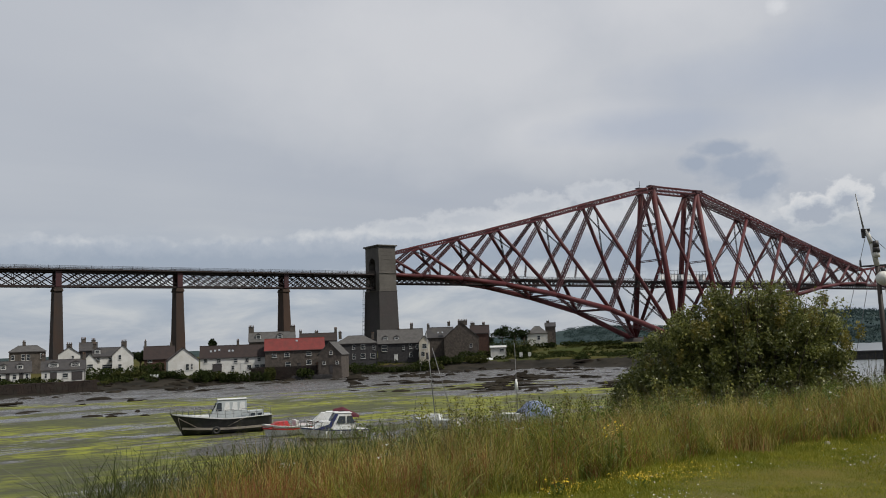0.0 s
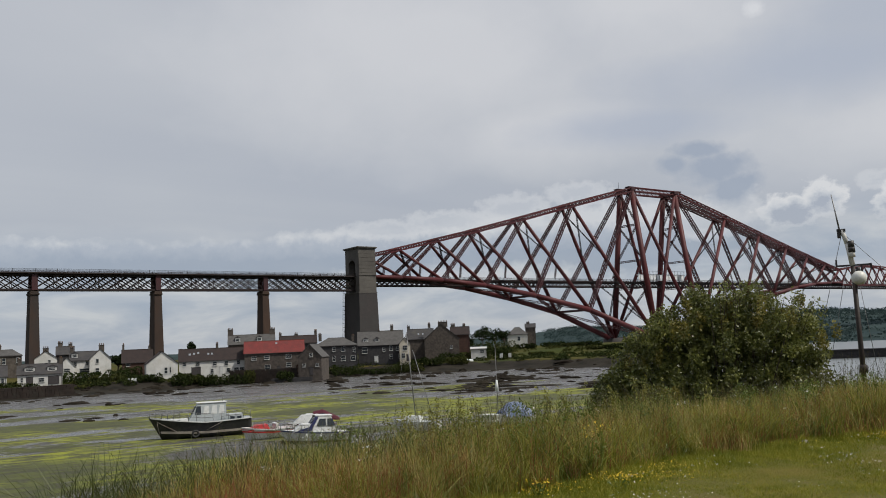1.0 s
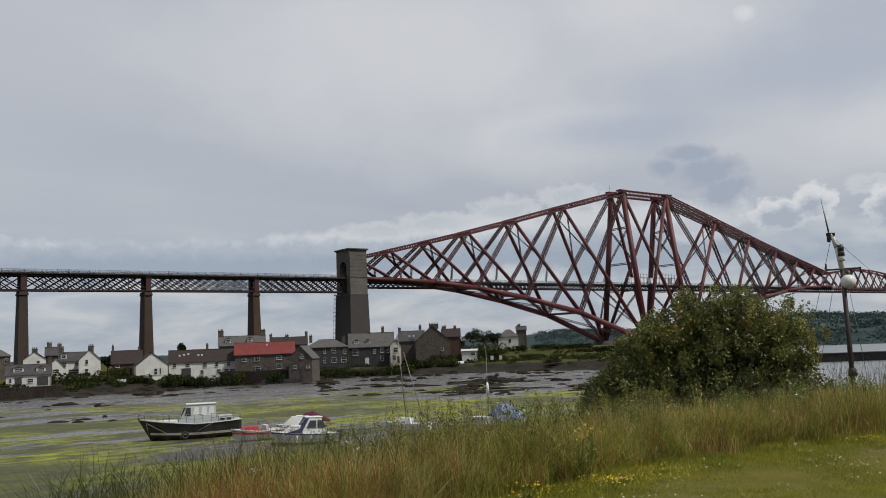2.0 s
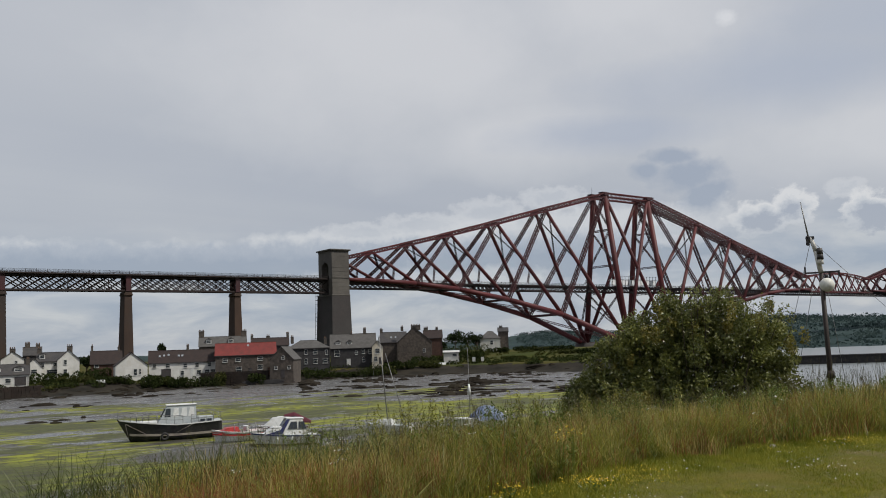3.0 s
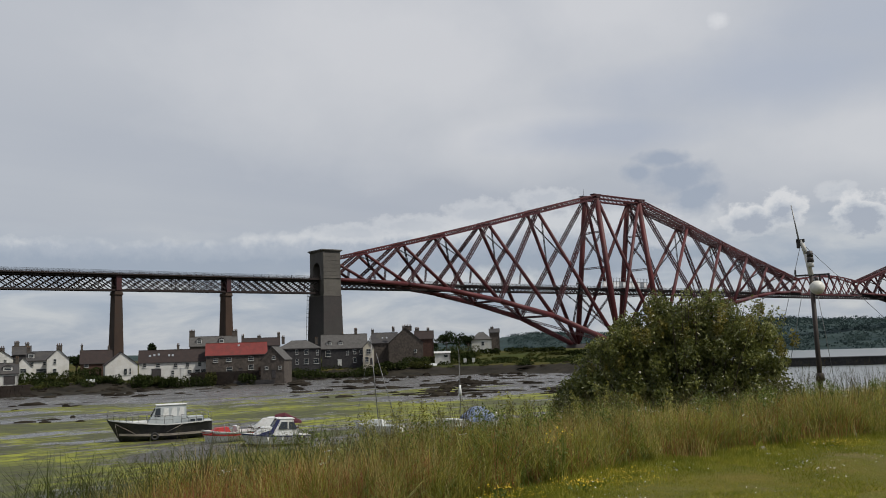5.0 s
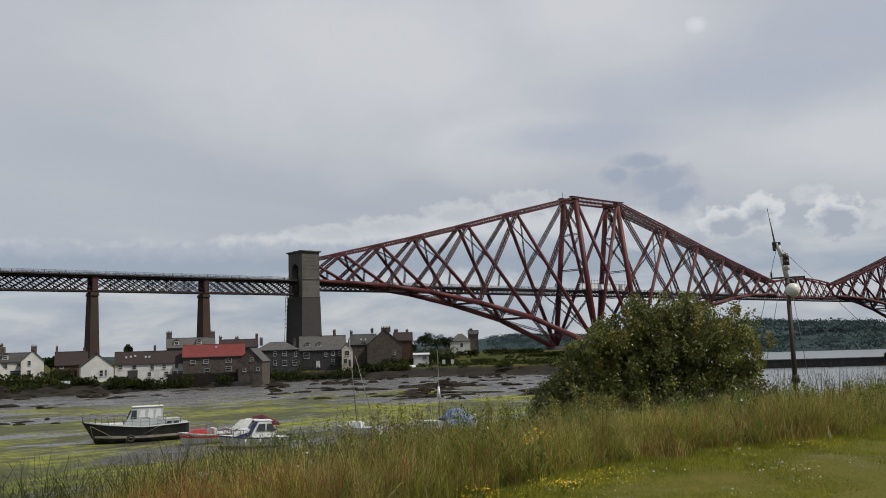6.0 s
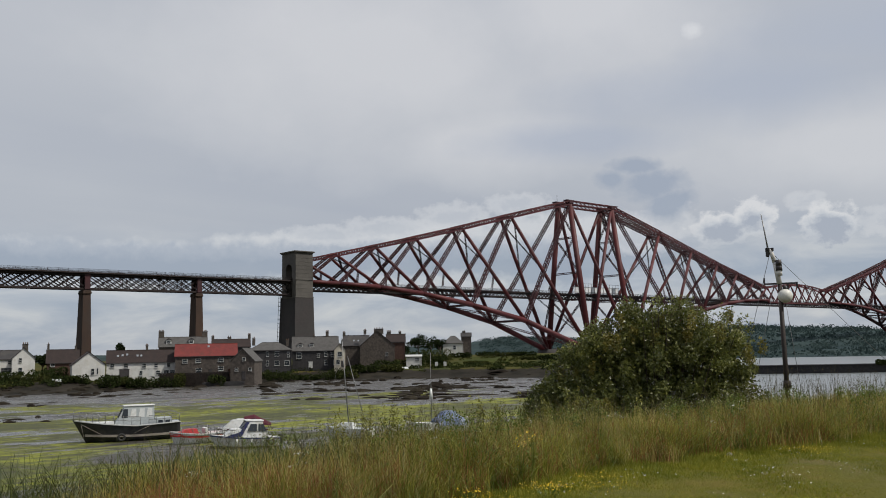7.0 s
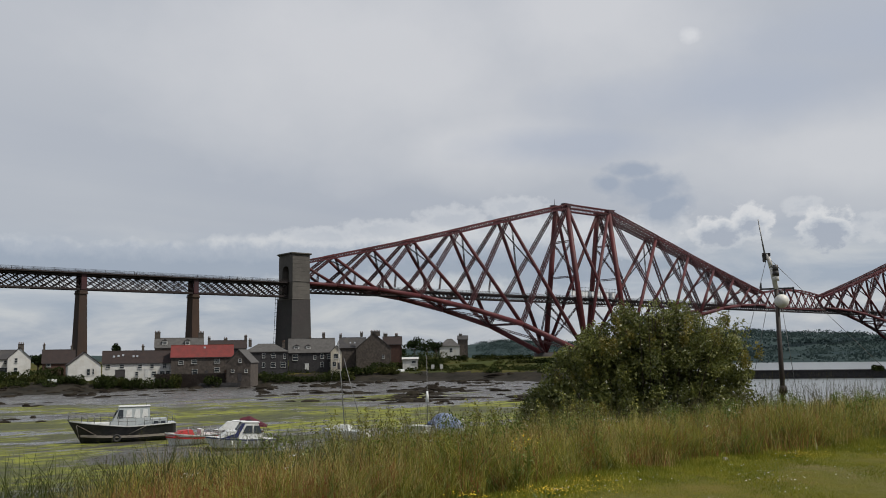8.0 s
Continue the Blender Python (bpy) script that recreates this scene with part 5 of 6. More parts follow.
for az, d, w in ((9.0, 187, 5.0), (18.0, 222, 3.0)):
    q = polar(az, d)
    t = thing("stranded_log", pose(q.x, q.y, 0.1, 0, 0, -az + 8), "dark waterlogged timber lying on the mud", "log", "stranded timbers")
    bm = bmesh.new()
    tube(bm, (-w / 2, 0, 0.1), (w / 2, 0, 0.25), 0.28, 0.2, 9)
    tube(bm, (w * 0.2, 0, 0.25), (w * 0.35, 0.1, 0.8), 0.08, 0.05, 7)
    part("trunk", bm, WRACK, t)

# ---- old signal mast with lamps beside the bush ----
MASTBROWN = mat("brown painted mast", (0.032, 0.021, 0.017), (0.020, 0.015, 0.012), 2, 0.6, 0.2, vary=0.0)
MASTWHITE = mat("white painted mast head", (0.62, 0.60, 0.56), (0.50, 0.48, 0.45), 2, 0.6, 0.1, vary=0.0)
OPAL = mat("opal globe", (0.66, 0.65, 0.60), (0.60, 0.59, 0.54), 3, 0.35, 0.0, vary=0.0)
MD = 28.0
q = polar(61.5, MD)
gz = float(height(np.array(61.5), np.array(MD)))
mast = thing("signal_mast", pose(q.x, q.y, gz, 0, 0, -61.5), "leaning brown and white signal mast with an opal globe lamp", "mast")


def mp(daz, el):
    """A point of the mast by its angles from the viewpoint, in the mast's own frame."""
    return Vector((MD * math.tan(radians(daz)), 0, EYE + MD * math.tan(radians(el)) - gz))


bm = bmesh.new()
tube(bm, mp(0.06, -6.0), mp(0.0, 3.6), 0.078, 0.062, 12)
part("pole", bm, MASTBROWN, mast)
bm = bmesh.new()
tube(bm, mp(0.06, -2.65), mp(0.06, -2.2), 0.125, 0.10, 12)
part("collar", bm, MASTBROWN, mast)
bm = bmesh.new()
tube(bm, mp(0.0, 3.6), mp(-0.20, 4.9), 0.075, 0.065, 12)
tube(bm, mp(-0.20, 4.9), mp(-0.42, 5.75), 0.065, 0.055, 12)
part("mast_head", bm, MASTWHITE, mast, "white painted upper mast")
bm = bmesh.new()
tube(bm, mp(-0.50, 5.4), mp(-0.82, 7.9), 0.028, 0.012, 8)
part("whip_aerial", bm, STEEL, mast)
bm = bmesh.new()
box(bm, mp(-0.46, 5.72), (0.24, 0.10, 0.08))
part("yard", bm, DOORDARK, mast)
bm = bmesh.new()
box(bm, mp(-0.60, 5.55), (0.09, 0.10, 0.28), bevel=0.02)
part("pulley_block", bm, DOORDARK, mast)
for el, r in ((4.85, 0.09), (4.55, 0.10), (4.25, 0.09)):
    c = mp(-0.02, el)
    bm = bmesh.new()
    tube(bm, c + Vector((0.02, -0.08, -0.08)), c + Vector((0.02, -0.08, 0.10)), r, r * 0.85, 10)
    part("signal_lamp", bm, DOORDARK if el > 4.3 else MASTWHITE, mast)
bm = bmesh.new()
c = mp(0.05, 3.62)
box(bm, c, (0.95, 0.05, 0.05))
box(bm, c + Vector((-0.45, 0, 0.08)), (0.05, 0.05, 0.2))
box(bm, c + Vector((0.45, 0, -0.06)), (0.05, 0.05, 0.18))
box(bm, c + Vector((0.2, 0, -0.2)), (0.05, 0.05, 0.42))
part("bracket", bm, DOORDARK, mast)
bm = bmesh.new()
bmesh.ops.create_uvsphere(bm, u_segments=24, v_segments=14, radius=0.21, matrix=Matrix.Translation(mp(0.27, 2.86)))
for f in bm.faces:
    f.smooth = True
globe = part("globe", bm, OPAL, mast, "opal glass globe lamp")
bm = bmesh.new()
tube(bm, mp(0.27, 2.86) + Vector((0, 0, 0.19)), mp(0.27, 2.86) + Vector((0, 0, 0.32)), 0.07, 0.05, 10)
part("lamp_cap", bm, DOORDARK, globe)
for a, b in ((mp(-0.42, 5.6), mp(6.0, -1.5) + Vector((0, 1.0, 0))), (mp(-0.45, 5.5), mp(-2.4, -1.5)), (mp(-0.3, 3.7), mp(-1.6, -1.8)), (mp(0.2, 3.2), mp(0.8, -2.6))):
    bm = bmesh.new()
    tube(bm, a, b, 0.008, 0.008, 5)
    part("stay_wire", bm, STEEL, mast)
# ---- plants: leaf clouds, shrubs, trees ----
HEDGE = leaf_mat("dark hedge leaves", (0.024, 0.034, 0.010), (0.038, 0.050, 0.014), 0.9, 0.2, 0.05, 0.12)
TREE = leaf_mat("tree leaves", (0.018, 0.028, 0.011), (0.030, 0.042, 0.015), 0.9, 0.2, 0.05, 0.12)
GORSE = leaf_mat("olive scrub leaves", (0.046, 0.055, 0.016), (0.080, 0.080, 0.025), 0.9, 0.25, 0.05, 0.12)
YOUNG = leaf_mat("young bronze-green leaves", (0.13, 0.12, 0.022), (0.30, 0.25, 0.060), 0.45, 0.35)
# crowns carry the same air haze, painted as a bluish leaf colour
FARWOOD = leaf_mat("haze-tinted distant tree crowns", (0.046, 0.070, 0.070), (0.060, 0.086, 0.080), 0.95, 0.5, 0.0, 0.02)
BUSH = leaf_mat("bush leaves", (0.070, 0.090, 0.018), (0.30, 0.30, 0.082), 0.38, 0.3, 0.45)
BARK = mat("brown bark", (0.070, 0.052, 0.038), (0.045, 0.035, 0.028), 3, 0.9, 0.6, vary=0.1)


def leaves(rng, lobes, n, size, long=1.6, shell=0.55, droop=0.3):
    """Rhombic leaves scattered through ellipsoid lobes (x, y, z, rx, ry, rz), denser towards their skin."""
    lobes = np.asarray(lobes, float)
    vol = lobes[:, 3] * lobes[:, 4] * lobes[:, 5]
    pick = rng.choice(len(lobes), n, p=vol ** 0.75 / (vol ** 0.75).sum())
    u = rng.normal(size=(n, 3))
    u /= np.linalg.norm(u, axis=1)[:, None]
    r = shell + (1 - shell) * rng.random(n) ** 0.6 + rng.normal(0, 0.05, n)
    c = lobes[pick, :3] + u * r[:, None] * lobes[pick, 3:6]
    a = rng.normal(size=(n, 3)) + u * 0.8 + np.array([0, 0, -droop])
    a /= np.linalg.norm(a, axis=1)[:, None]
    b = np.cross(a, rng.normal(size=(n, 3)))
    b /= np.linalg.norm(b, axis=1)[:, None]
    s = size * rng.uniform(0.6, 1.35, n)[:, None]
    v = np.stack([c - a * s * long / 2, c + b * s * 0.42, c + a * s * long / 2, c - b * s * 0.42], 1)
    return v.reshape(-1, 3), np.arange(4 * n).reshape(-1, 4)


def crown(parent, rng, lobes, n, size, material, name="crown", **kw):
    v, f = leaves(rng, lobes, n, size, **kw)
    ob = raw(name, v, f, material)
    ob.parent = parent
    return ob


def shrub(az, d, w, h, material, label, seed, size=0.32, n=700, z=None, name="shrub", group="shoreline shrubs"):
    z = float(height(np.array(az), np.array(d))) if z is None else z
    p = polar(az, d, z)
    s = thing(name, pose(p.x, p.y, p.z, 0, 0, -az), label, "shrub", group)
    rng = np.random.default_rng(seed)
    k = max(3, int(w / h * 2.2))
    lobes = [(w * ((i + 0.5) / k - 0.5) + rng.normal(0, 0.1), rng.normal(0, 0.5), h * rng.uniform(0.38, 0.55), w / k * rng.uniform(0.7, 1.1), h * 0.5, h * rng.uniform(0.38, 0.52)) for i in range(k)]
    crown(s, rng, lobes, n, size, material, "foliage")
    bm = bmesh.new()
    for i in range(4):
        x = w * (i / 3 - 0.5) * 0.5
        tube(bm, (x, 0, -0.3), (x * 1.3, 0.1, h * 0.6), 0.07, 0.03, 6)
    part("stem", bm, BARK, s)["kind"] = "stuff"


def tree(az, d, h, w, material, label, seed, trunk=0.3, n=1500, size=0.42):
    z = float(height(np.array(az), np.array(d)))
    p = polar(az, d, z)
    s = thing("tree", pose(p.x, p.y, p.z, 0, 0, -az), label, "tree", "village trees")
    rng = np.random.default_rng(seed)
    bm = bmesh.new()
    tube(bm, (0, 0, -0.4), (0.1, 0, h * 0.55), trunk, trunk * 0.5, 8)
    lobes = []
    for i in range(8):
        a = rng.uniform(0, 6.28)
        q = (math.cos(a) * w * 0.3, math.sin(a) * w * 0.25, h * rng.uniform(0.5, 0.85))
        tube(bm, (0.08, 0, h * rng.uniform(0.25, 0.5)), q, trunk * 0.35, trunk * 0.12, 6)
        lobes.append((*q, w * rng.uniform(0.16, 0.28), w * 0.22, h * rng.uniform(0.12, 0.2)))
    part("trunk", bm, BARK, s)
    crown(s, rng, lobes, n, size, material)


for i, (az, d, w, h, m) in enumerate([
    (14.6, 262, 6, 1.9, HEDGE), (16.2, 260, 6, 2.4, HEDGE), (16.9, 266, 5, 2.6, HEDGE), (15.6, 256, 9, 1.3, GORSE), (18.0, 251, 6, 1.5, HEDGE),
    (19.75, 250, 3.5, 3.4, HEDGE), (21.4, 252, 4, 2.2, HEDGE), (22.9, 252, 9, 2.3, HEDGE), (13.6, 257, 7, 2.2, HEDGE), (24.0, 255, 3, 3.0, GORSE), (26.2, 252.5, 4, 2.6, HEDGE), (30.2, 279, 9, 3.0, HEDGE), (33.3, 283, 8, 2.8, HEDGE), (20.1, 253, 4, 2.6, HEDGE), (22.0, 254, 9, 1.9, HEDGE), (20.9, 256, 3, 1.6, GORSE), (23.3, 262, 3, 2.2, GORSE), (24.6, 259, 5, 1.6, GORSE)]):
    shrub(az, d, w, h + 0.9, m, "dense dark green garden hedge by the shore" if m == HEDGE else "olive green garden shrub by the shore", 100 + i, n=900)
for i, (az, d, w, h, m) in enumerate([
    (29.3, 282, 13, 2.2, HEDGE), (31.6, 285, 12, 2.0, HEDGE), (34.0, 286, 10, 2.4, GORSE), (35.4, 292, 9, 3.2, HEDGE), (36.8, 300, 8, 3.6, HEDGE), (37.2, 292, 7, 2.6, GORSE),
    (38.0, 318, 8, 3.0, GORSE), (39.5, 330, 9, 4.0, HEDGE), (38.8, 350, 12, 5.0, HEDGE), (40.0, 360, 12, 5.0, GORSE), (40.3, 316, 4, 4.4, HEDGE), (41.6, 372, 9, 2.4, HEDGE),
    (43.4, 380, 10, 2.2, HEDGE), (44.6, 372, 9, 1.8, GORSE), (45.7, 366, 10, 2.0, HEDGE), (42.6, 330, 9, 1.2, GORSE), (46.5, 340, 12, 1.6, GORSE), (47.6, 330, 10, 2.6, HEDGE)]):
    shrub(az, d, w, h, m, "dark green scrub on the rising shore" if m == HEDGE else "olive brown scrub on the rising shore", 200 + i, size=0.4, n=1000)
rng = np.random.default_rng(77)
for label, m, n, az0, az1, d0, d1, rise in (
    ("low dark green scrub over the shore slope", HEDGE, 150, 28.0, 47.5, 12, 60, 1.0), ("olive rough herbage over the shore slope", GORSE, 190, 28.0, 48.5, 10, 110, 0.7),
    ("dark green garden growth below the cottages", HEDGE, 130, 8.0, 28.0, 9, 22, 0.9), ("olive garden growth below the cottages", GORSE, 90, 8.0, 28.0, 8, 20, 0.7)):
    lob = []
    for i in range(n):
        az = rng.uniform(az0, az1)
        d = float(shore(az)) + rng.uniform(d0, d1)
        p = polar(az, d, float(height(np.array(az), np.array(d))))
        r = rng.uniform(0.8, 2.2)
        lob.append((p.x, p.y, p.z + 0.2 * rise, r, r, rise * rng.uniform(0.5, 1.3)))
    v, f = leaves(rng, lob, n * 130, 0.34, 1.5, 0.7)
    tagged(raw("scrub", v, f, m), label, "scrub", kind="stuff")
for i, (az, d, h, w) in enumerate([(38.9, 385, 10, 9), (39.7, 392, 9.5, 9), (40.3, 398, 8, 7), (34.3, 342, 11.5, 5), (32.9, 335, 10, 4), (13.1, 320, 8, 5), (20.4, 318, 9.5, 4), (36.9, 352, 10, 8), (37.9, 360, 8, 8), (16.2, 310, 6.5, 6)]):
    tree(az, d, h, w, TREE, "dark leafy tree behind the village roofs", 300 + i)

shrub(66.8, 277, 2.8, 1.8, HEDGE, "dark rounded shrub growing on the breakwater", 400, z=1.9)

rng = np.random.default_rng(31)
lob = []
for i in range(2600):
    az = rng.uniform(43.0, 76.0)
    near = float(np.interp(az, [50, 57], [1500, 590]))
    d = near + float(np.interp(az, [50, 57], [780, 860])) * rng.random() ** 0.8
    p = polar(az, d, float(height(np.array(az), np.array(d))))
    r = rng.uniform(4.0, 9.0) * (0.7 + d / 2200)
    lob.append((p.x, p.y, p.z - r * 0.35, r, r, r * rng.uniform(0.6, 0.95)))
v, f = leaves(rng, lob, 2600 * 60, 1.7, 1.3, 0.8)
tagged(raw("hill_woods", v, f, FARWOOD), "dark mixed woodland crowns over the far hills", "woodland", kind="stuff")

# ---- the big bush on the bank ----
p = polar(53.6, 21.0, 0)
big = thing("bush", pose(p.x, p.y, 5.9, 0, 0, -53.6), "large rounded dark green leafy bush on the grassy bank", "bush")
rng = np.random.default_rng(5)
lobes = [(0.0, 0, 1.5, 1.5, 1.3, 1.5), (-0.9, 0.1, 1.9, 1.1, 1.1, 1.25), (0.6, 0.2, 2.1, 1.2, 1.1, 1.25), (-0.45, 0, 2.75, 0.6, 0.6, 0.72), (0.75, 0, 2.9, 0.55, 0.5, 0.6), (1.35, 0.1, 2.2, 0.8, 0.9, 1.1),
         (-1.7, -0.2, 1.25, 0.75, 0.8, 0.85), (-2.0, -0.3, 0.8, 0.5, 0.6, 0.7), (1.9, 0, 1.3, 0.6, 0.8, 1.0), (-1.2, -0.6, 0.9, 0.9, 0.7, 0.8), (0.3, -0.8, 0.9, 1.3, 0.6, 0.9), (1.4, -0.5, 0.9, 0.8, 0.6, 0.8), (-1.35, 0, 2.3, 0.6, 0.7, 0.75), (-2.5, -0.5, 0.75, 0.55, 0.5, 0.7), (-2.2, -0.2, 1.5, 0.5, 0.5, 0.6), (-1.6, -0.9, 0.5, 0.7, 0.5, 0.5), (2.3, 0, 0.6, 0.5, 0.5, 0.5), (0.15, 0, 2.75, 0.65, 0.55, 0.62), (1.7, 0, 2.3, 0.5, 0.5, 0.7)]
tufts = []
for i in range(330):
    x0, y0, z0, a0, b0, c0 = lobes[rng.integers(len(lobes))]
    u = rng.normal(size=3)
    u[1] = -abs(u[1]) if rng.random() < 0.7 else u[1]
    u /= np.linalg.norm(u)
    r = rng.uniform(0.12, 0.26)
    tufts.append((x0 + u[0] * a0 * 0.95, y0 + u[1] * b0 * 0.95, max(z0 + u[2] * c0 * 0.95, 0.2), r, r, r * rng.uniform(0.8, 1.5)))
v, f = leaves(rng, tufts, 56000, 0.040, 1.9, 0.30)
v2, f2 = leaves(rng, [(x, y, z, a * 0.90, b * 0.90, c * 0.90) for x, y, z, a, b, c in lobes], 30000, 0.060, 1.6, 0.1)
shoots_v, shoots_f = [], []
bm = bmesh.new()
for i in range(80):
    a = rng.uniform(-1, 1)
    x = a * 2.3 + rng.normal(0, 0.1)
    y = rng.normal(0, 0.4)
    tall = 3.5 - 0.30 * (x - 0.2) ** 2 + rng.uniform(-0.25, 0.30) - (0.5 if x < -1.6 else 0)
    if x > 1.5:
        tall = 3.1 + rng.uniform(-0.4, 0.45)
    tip = (x * 1.05 + rng.normal(0, 0.08), y * 1.2, max(tall, 1.2))
    foot = (x * 0.35, y * 0.4, -0.2)
    tube(bm, foot, tip, 0.022, 0.005, 5, False)
    sv, sf = leaves(rng, [(*[foot[j] + (tip[j] - foot[j]) * t for j in range(3)], 0.13, 0.13, 0.10) for t in np.linspace(0.72, 1.0, 6)], 60, 0.042, 1.9, 0.2)
    shoots_f.append(sf + len(v) + len(v2) + sum(len(q) for q in shoots_v))
    shoots_v.append(sv)
for i in range(8):
    z = rng.uniform(0.2, 0.6)
    tube(bm, (1.6, rng.normal(0, 0.3), z), (2.75 + rng.uniform(-0.2, 0.15), rng.normal(0, 0.3), z + rng.uniform(0.3, 0.8)), 0.015, 0.004, 5, False)
part("stem", bm, BARK, big)["kind"] = "stuff"
sv, sf = leaves(rng, [(1.9 + 0.12 * i, 0, 0.85 + 0.03 * i, 0.25, 0.3, 0.25) for i in range(8)], 420, 0.07, 1.8, 0.2)
shoots_f.append(sf + len(v) + len(v2) + sum(len(q) for q in shoots_v))
shoots_v.append(sv)
ob = raw("foliage", np.concatenate([v, v2, *shoots_v]), np.concatenate([f, f2 + len(v), *shoots_f]), BUSH)
ob.parent = big
# paler new growth on the crown; yellowish seaward skirt, its sunlit tone put into the colour
top = [(x + rng.normal(0, 0.3), y - 0.3, 3.15 - 0.26 * (x - 0.3) ** 2 + rng.uniform(-0.35, 0.2), 0.12, 0.12, 0.25) for x, y in zip(rng.uniform(-1.7, 1.9, 46), rng.normal(0, 0.4, 46))]
skirt = [(x, -0.9 + rng.normal(0, 0.25), max(0.2, rng.uniform(0.1, 1.15) + 0.2 * (x + 2.4)), 0.16, 0.16, 0.24) for x in rng.uniform(-3.0, -0.9, 85)]
v, f = leaves(rng, top + skirt, 16000, 0.042, 1.9, 0.25)
ob = raw("young_foliage", v, f, YOUNG)
ob.parent = big
ob["label"] = "bronze-green young shoots and sunlit-toned yellowish skirt"

# ---- tall grass on the bank ----


def edge_y(x):
    return 8.0 + 0.22 * np.clip(x, -30, 10)


def blades(rng, x, y, h, w, lean, segs=3):
    """Bent tapering blades as strips of quads."""
    n = len(x)
    z = height(np.degrees(np.arctan2(x, y)), np.hypot(x, y)) - 0.03
    yaw = rng.uniform(0, 2 * np.pi, n)
    dirx, diry = np.cos(yaw), np.sin(yaw)
    face = rng.uniform(0, np.pi, n)
    fx, fy = np.cos(face), np.sin(face)
    rows = []
    for k in range(segs + 1):
        t = k / segs
        off = lean * h * t ** 2
        cx, cy, cz = x + dirx * off, y + diry * off, z + h * t * (1 - 0.25 * lean * t)
        half = w * (1 - t) ** 0.7 / 2 + 0.0006
        rows.append(np.stack([cx - fx * half, cy - fy * half, cz], -1))
        rows.append(np.stack([cx + fx * half, cy + fy * half, cz], -1))
    v = np.stack(rows, 1)
    m = 2 * (segs + 1)
    base = np.arange(n)[:, None] * m
    f = np.concatenate([base + np.array([[2 * k, 2 * k + 1, 2 * k + 3, 2 * k + 2]]) for k in range(segs)], 0)
    tips = v[:, -1]
    return v.reshape(-1, 3), f, tips


def field(rng, n, x0=-2.5, x1=27.0, near=0.0, far=2.6, each=22):
    # blades stand in tussocks
    hub = rng.integers(0, max(n // each, 1), n)
    cx, cv = rng.uniform(x0, x1, n // each + 1), rng.random(n // each + 1)
    x = cx[hub] + rng.normal(0, 0.07, n)
    lo = lawn_edge(x) + near
    y = lo + (edge_y(x) + far - lo) * cv[hub] + rng.normal(0, 0.07, n)
    return x, y


def tallness(x, y):
    """The grass grows in drifts; it is thin and low where the bank begins."""
    t = 0.80 + 0.16 * wavy(x, y, 1.3, 1.7) + 0.08 * wavy(x, y, 0.5, 0.6)
    rim = np.clip(0.55 + (y - lawn_edge(x)) / 1.1, 0.5, 1.0)
    t = t * rim * np.interp(x, [-2, 1.4, 2.4, 4, 8, 14, 18, 27], [0.35, 0.45, 0.78, 1.06, 0.99, 0.94, 0.82, 0.76])
    return t


GRASS = leaf_mat("green tall grass", (0.125, 0.155, 0.016), (0.50, 0.42, 0.088), 0.5, 0.42)
STRAW = leaf_mat("straw coloured grass", (0.56, 0.45, 0.17), (0.34, 0.27, 0.08), 0.7, 0.4)
RUST = leaf_mat("rusty seeding grass", (0.25, 0.078, 0.034), (0.33, 0.165, 0.060), 0.7, 0.35)
LUSH = leaf_mat("lush weed leaves", (0.080, 0.125, 0.018), (0.24, 0.28, 0.055), 0.4, 0.4)
REED = leaf_mat("dark reed blades", (0.045, 0.065, 0.012), (0.13, 0.14, 0.03), 0.45, 0.3)
WEED = leaf_mat("yellow-green weed leaves", (0.17, 0.18, 0.028), (0.40, 0.37, 0.10), 0.45, 0.4)
DARKSTALK = leaf_mat("dark seed stalks", (0.070, 0.064, 0.024), (0.15, 0.125, 0.05), 0.7, 0.3)

rng = np.random.default_rng(11)
x, y = field(rng, 115000)
v, f, _ = blades(rng, x, y, tallness(x, y) * rng.uniform(0.45, 1.08, len(x)), rng.uniform(0.006, 0.012, len(x)), rng.uniform(0.05, 1.2, len(x)))
tagged(raw("tall_grass", v, f, GRASS), "tall uncut green grass along the bank", "grass", kind="stuff")
x, y = field(rng, 22000)
keep = wavy(x, y, 1.1, 4.0) > -0.25
x, y = x[keep], y[keep]
v, f, tips = blades(rng, x, y, tallness(x, y) * rng.uniform(0.6, 1.15, len(x)), rng.uniform(0.005, 0.009, len(x)), rng.uniform(0.05, 0.5, len(x)))
tagged(raw("dry_grass", v, f, STRAW), "dry straw-coloured grass stems among the green", "grass", kind="stuff")


def plumes(rng, tips, n, length, size, spread):
    """Loose seed heads hung along the tops of stems."""
    k = rng.choice(len(tips), n)
    c = tips[k] + np.stack([rng.normal(0, spread, n), rng.normal(0, spread, n), -rng.random(n) * length], -1)
    a = np.stack([rng.normal(0, 0.4, n), rng.normal(0, 0.4, n), np.ones(n)], -1)
    a /= np.linalg.norm(a, axis=1)[:, None]
    b = np.cross(a, rng.normal(size=(n, 3)))
    b /= np.linalg.norm(b, axis=1)[:, None]
    s = size * rng.uniform(0.6, 1.4, n)[:, None]
    v = np.stack([c - a * s, c + b * s * 0.35, c + a * s, c - b * s * 0.35], 1)
    return v.reshape(-1, 3), np.arange(4 * n).reshape(-1, 4)


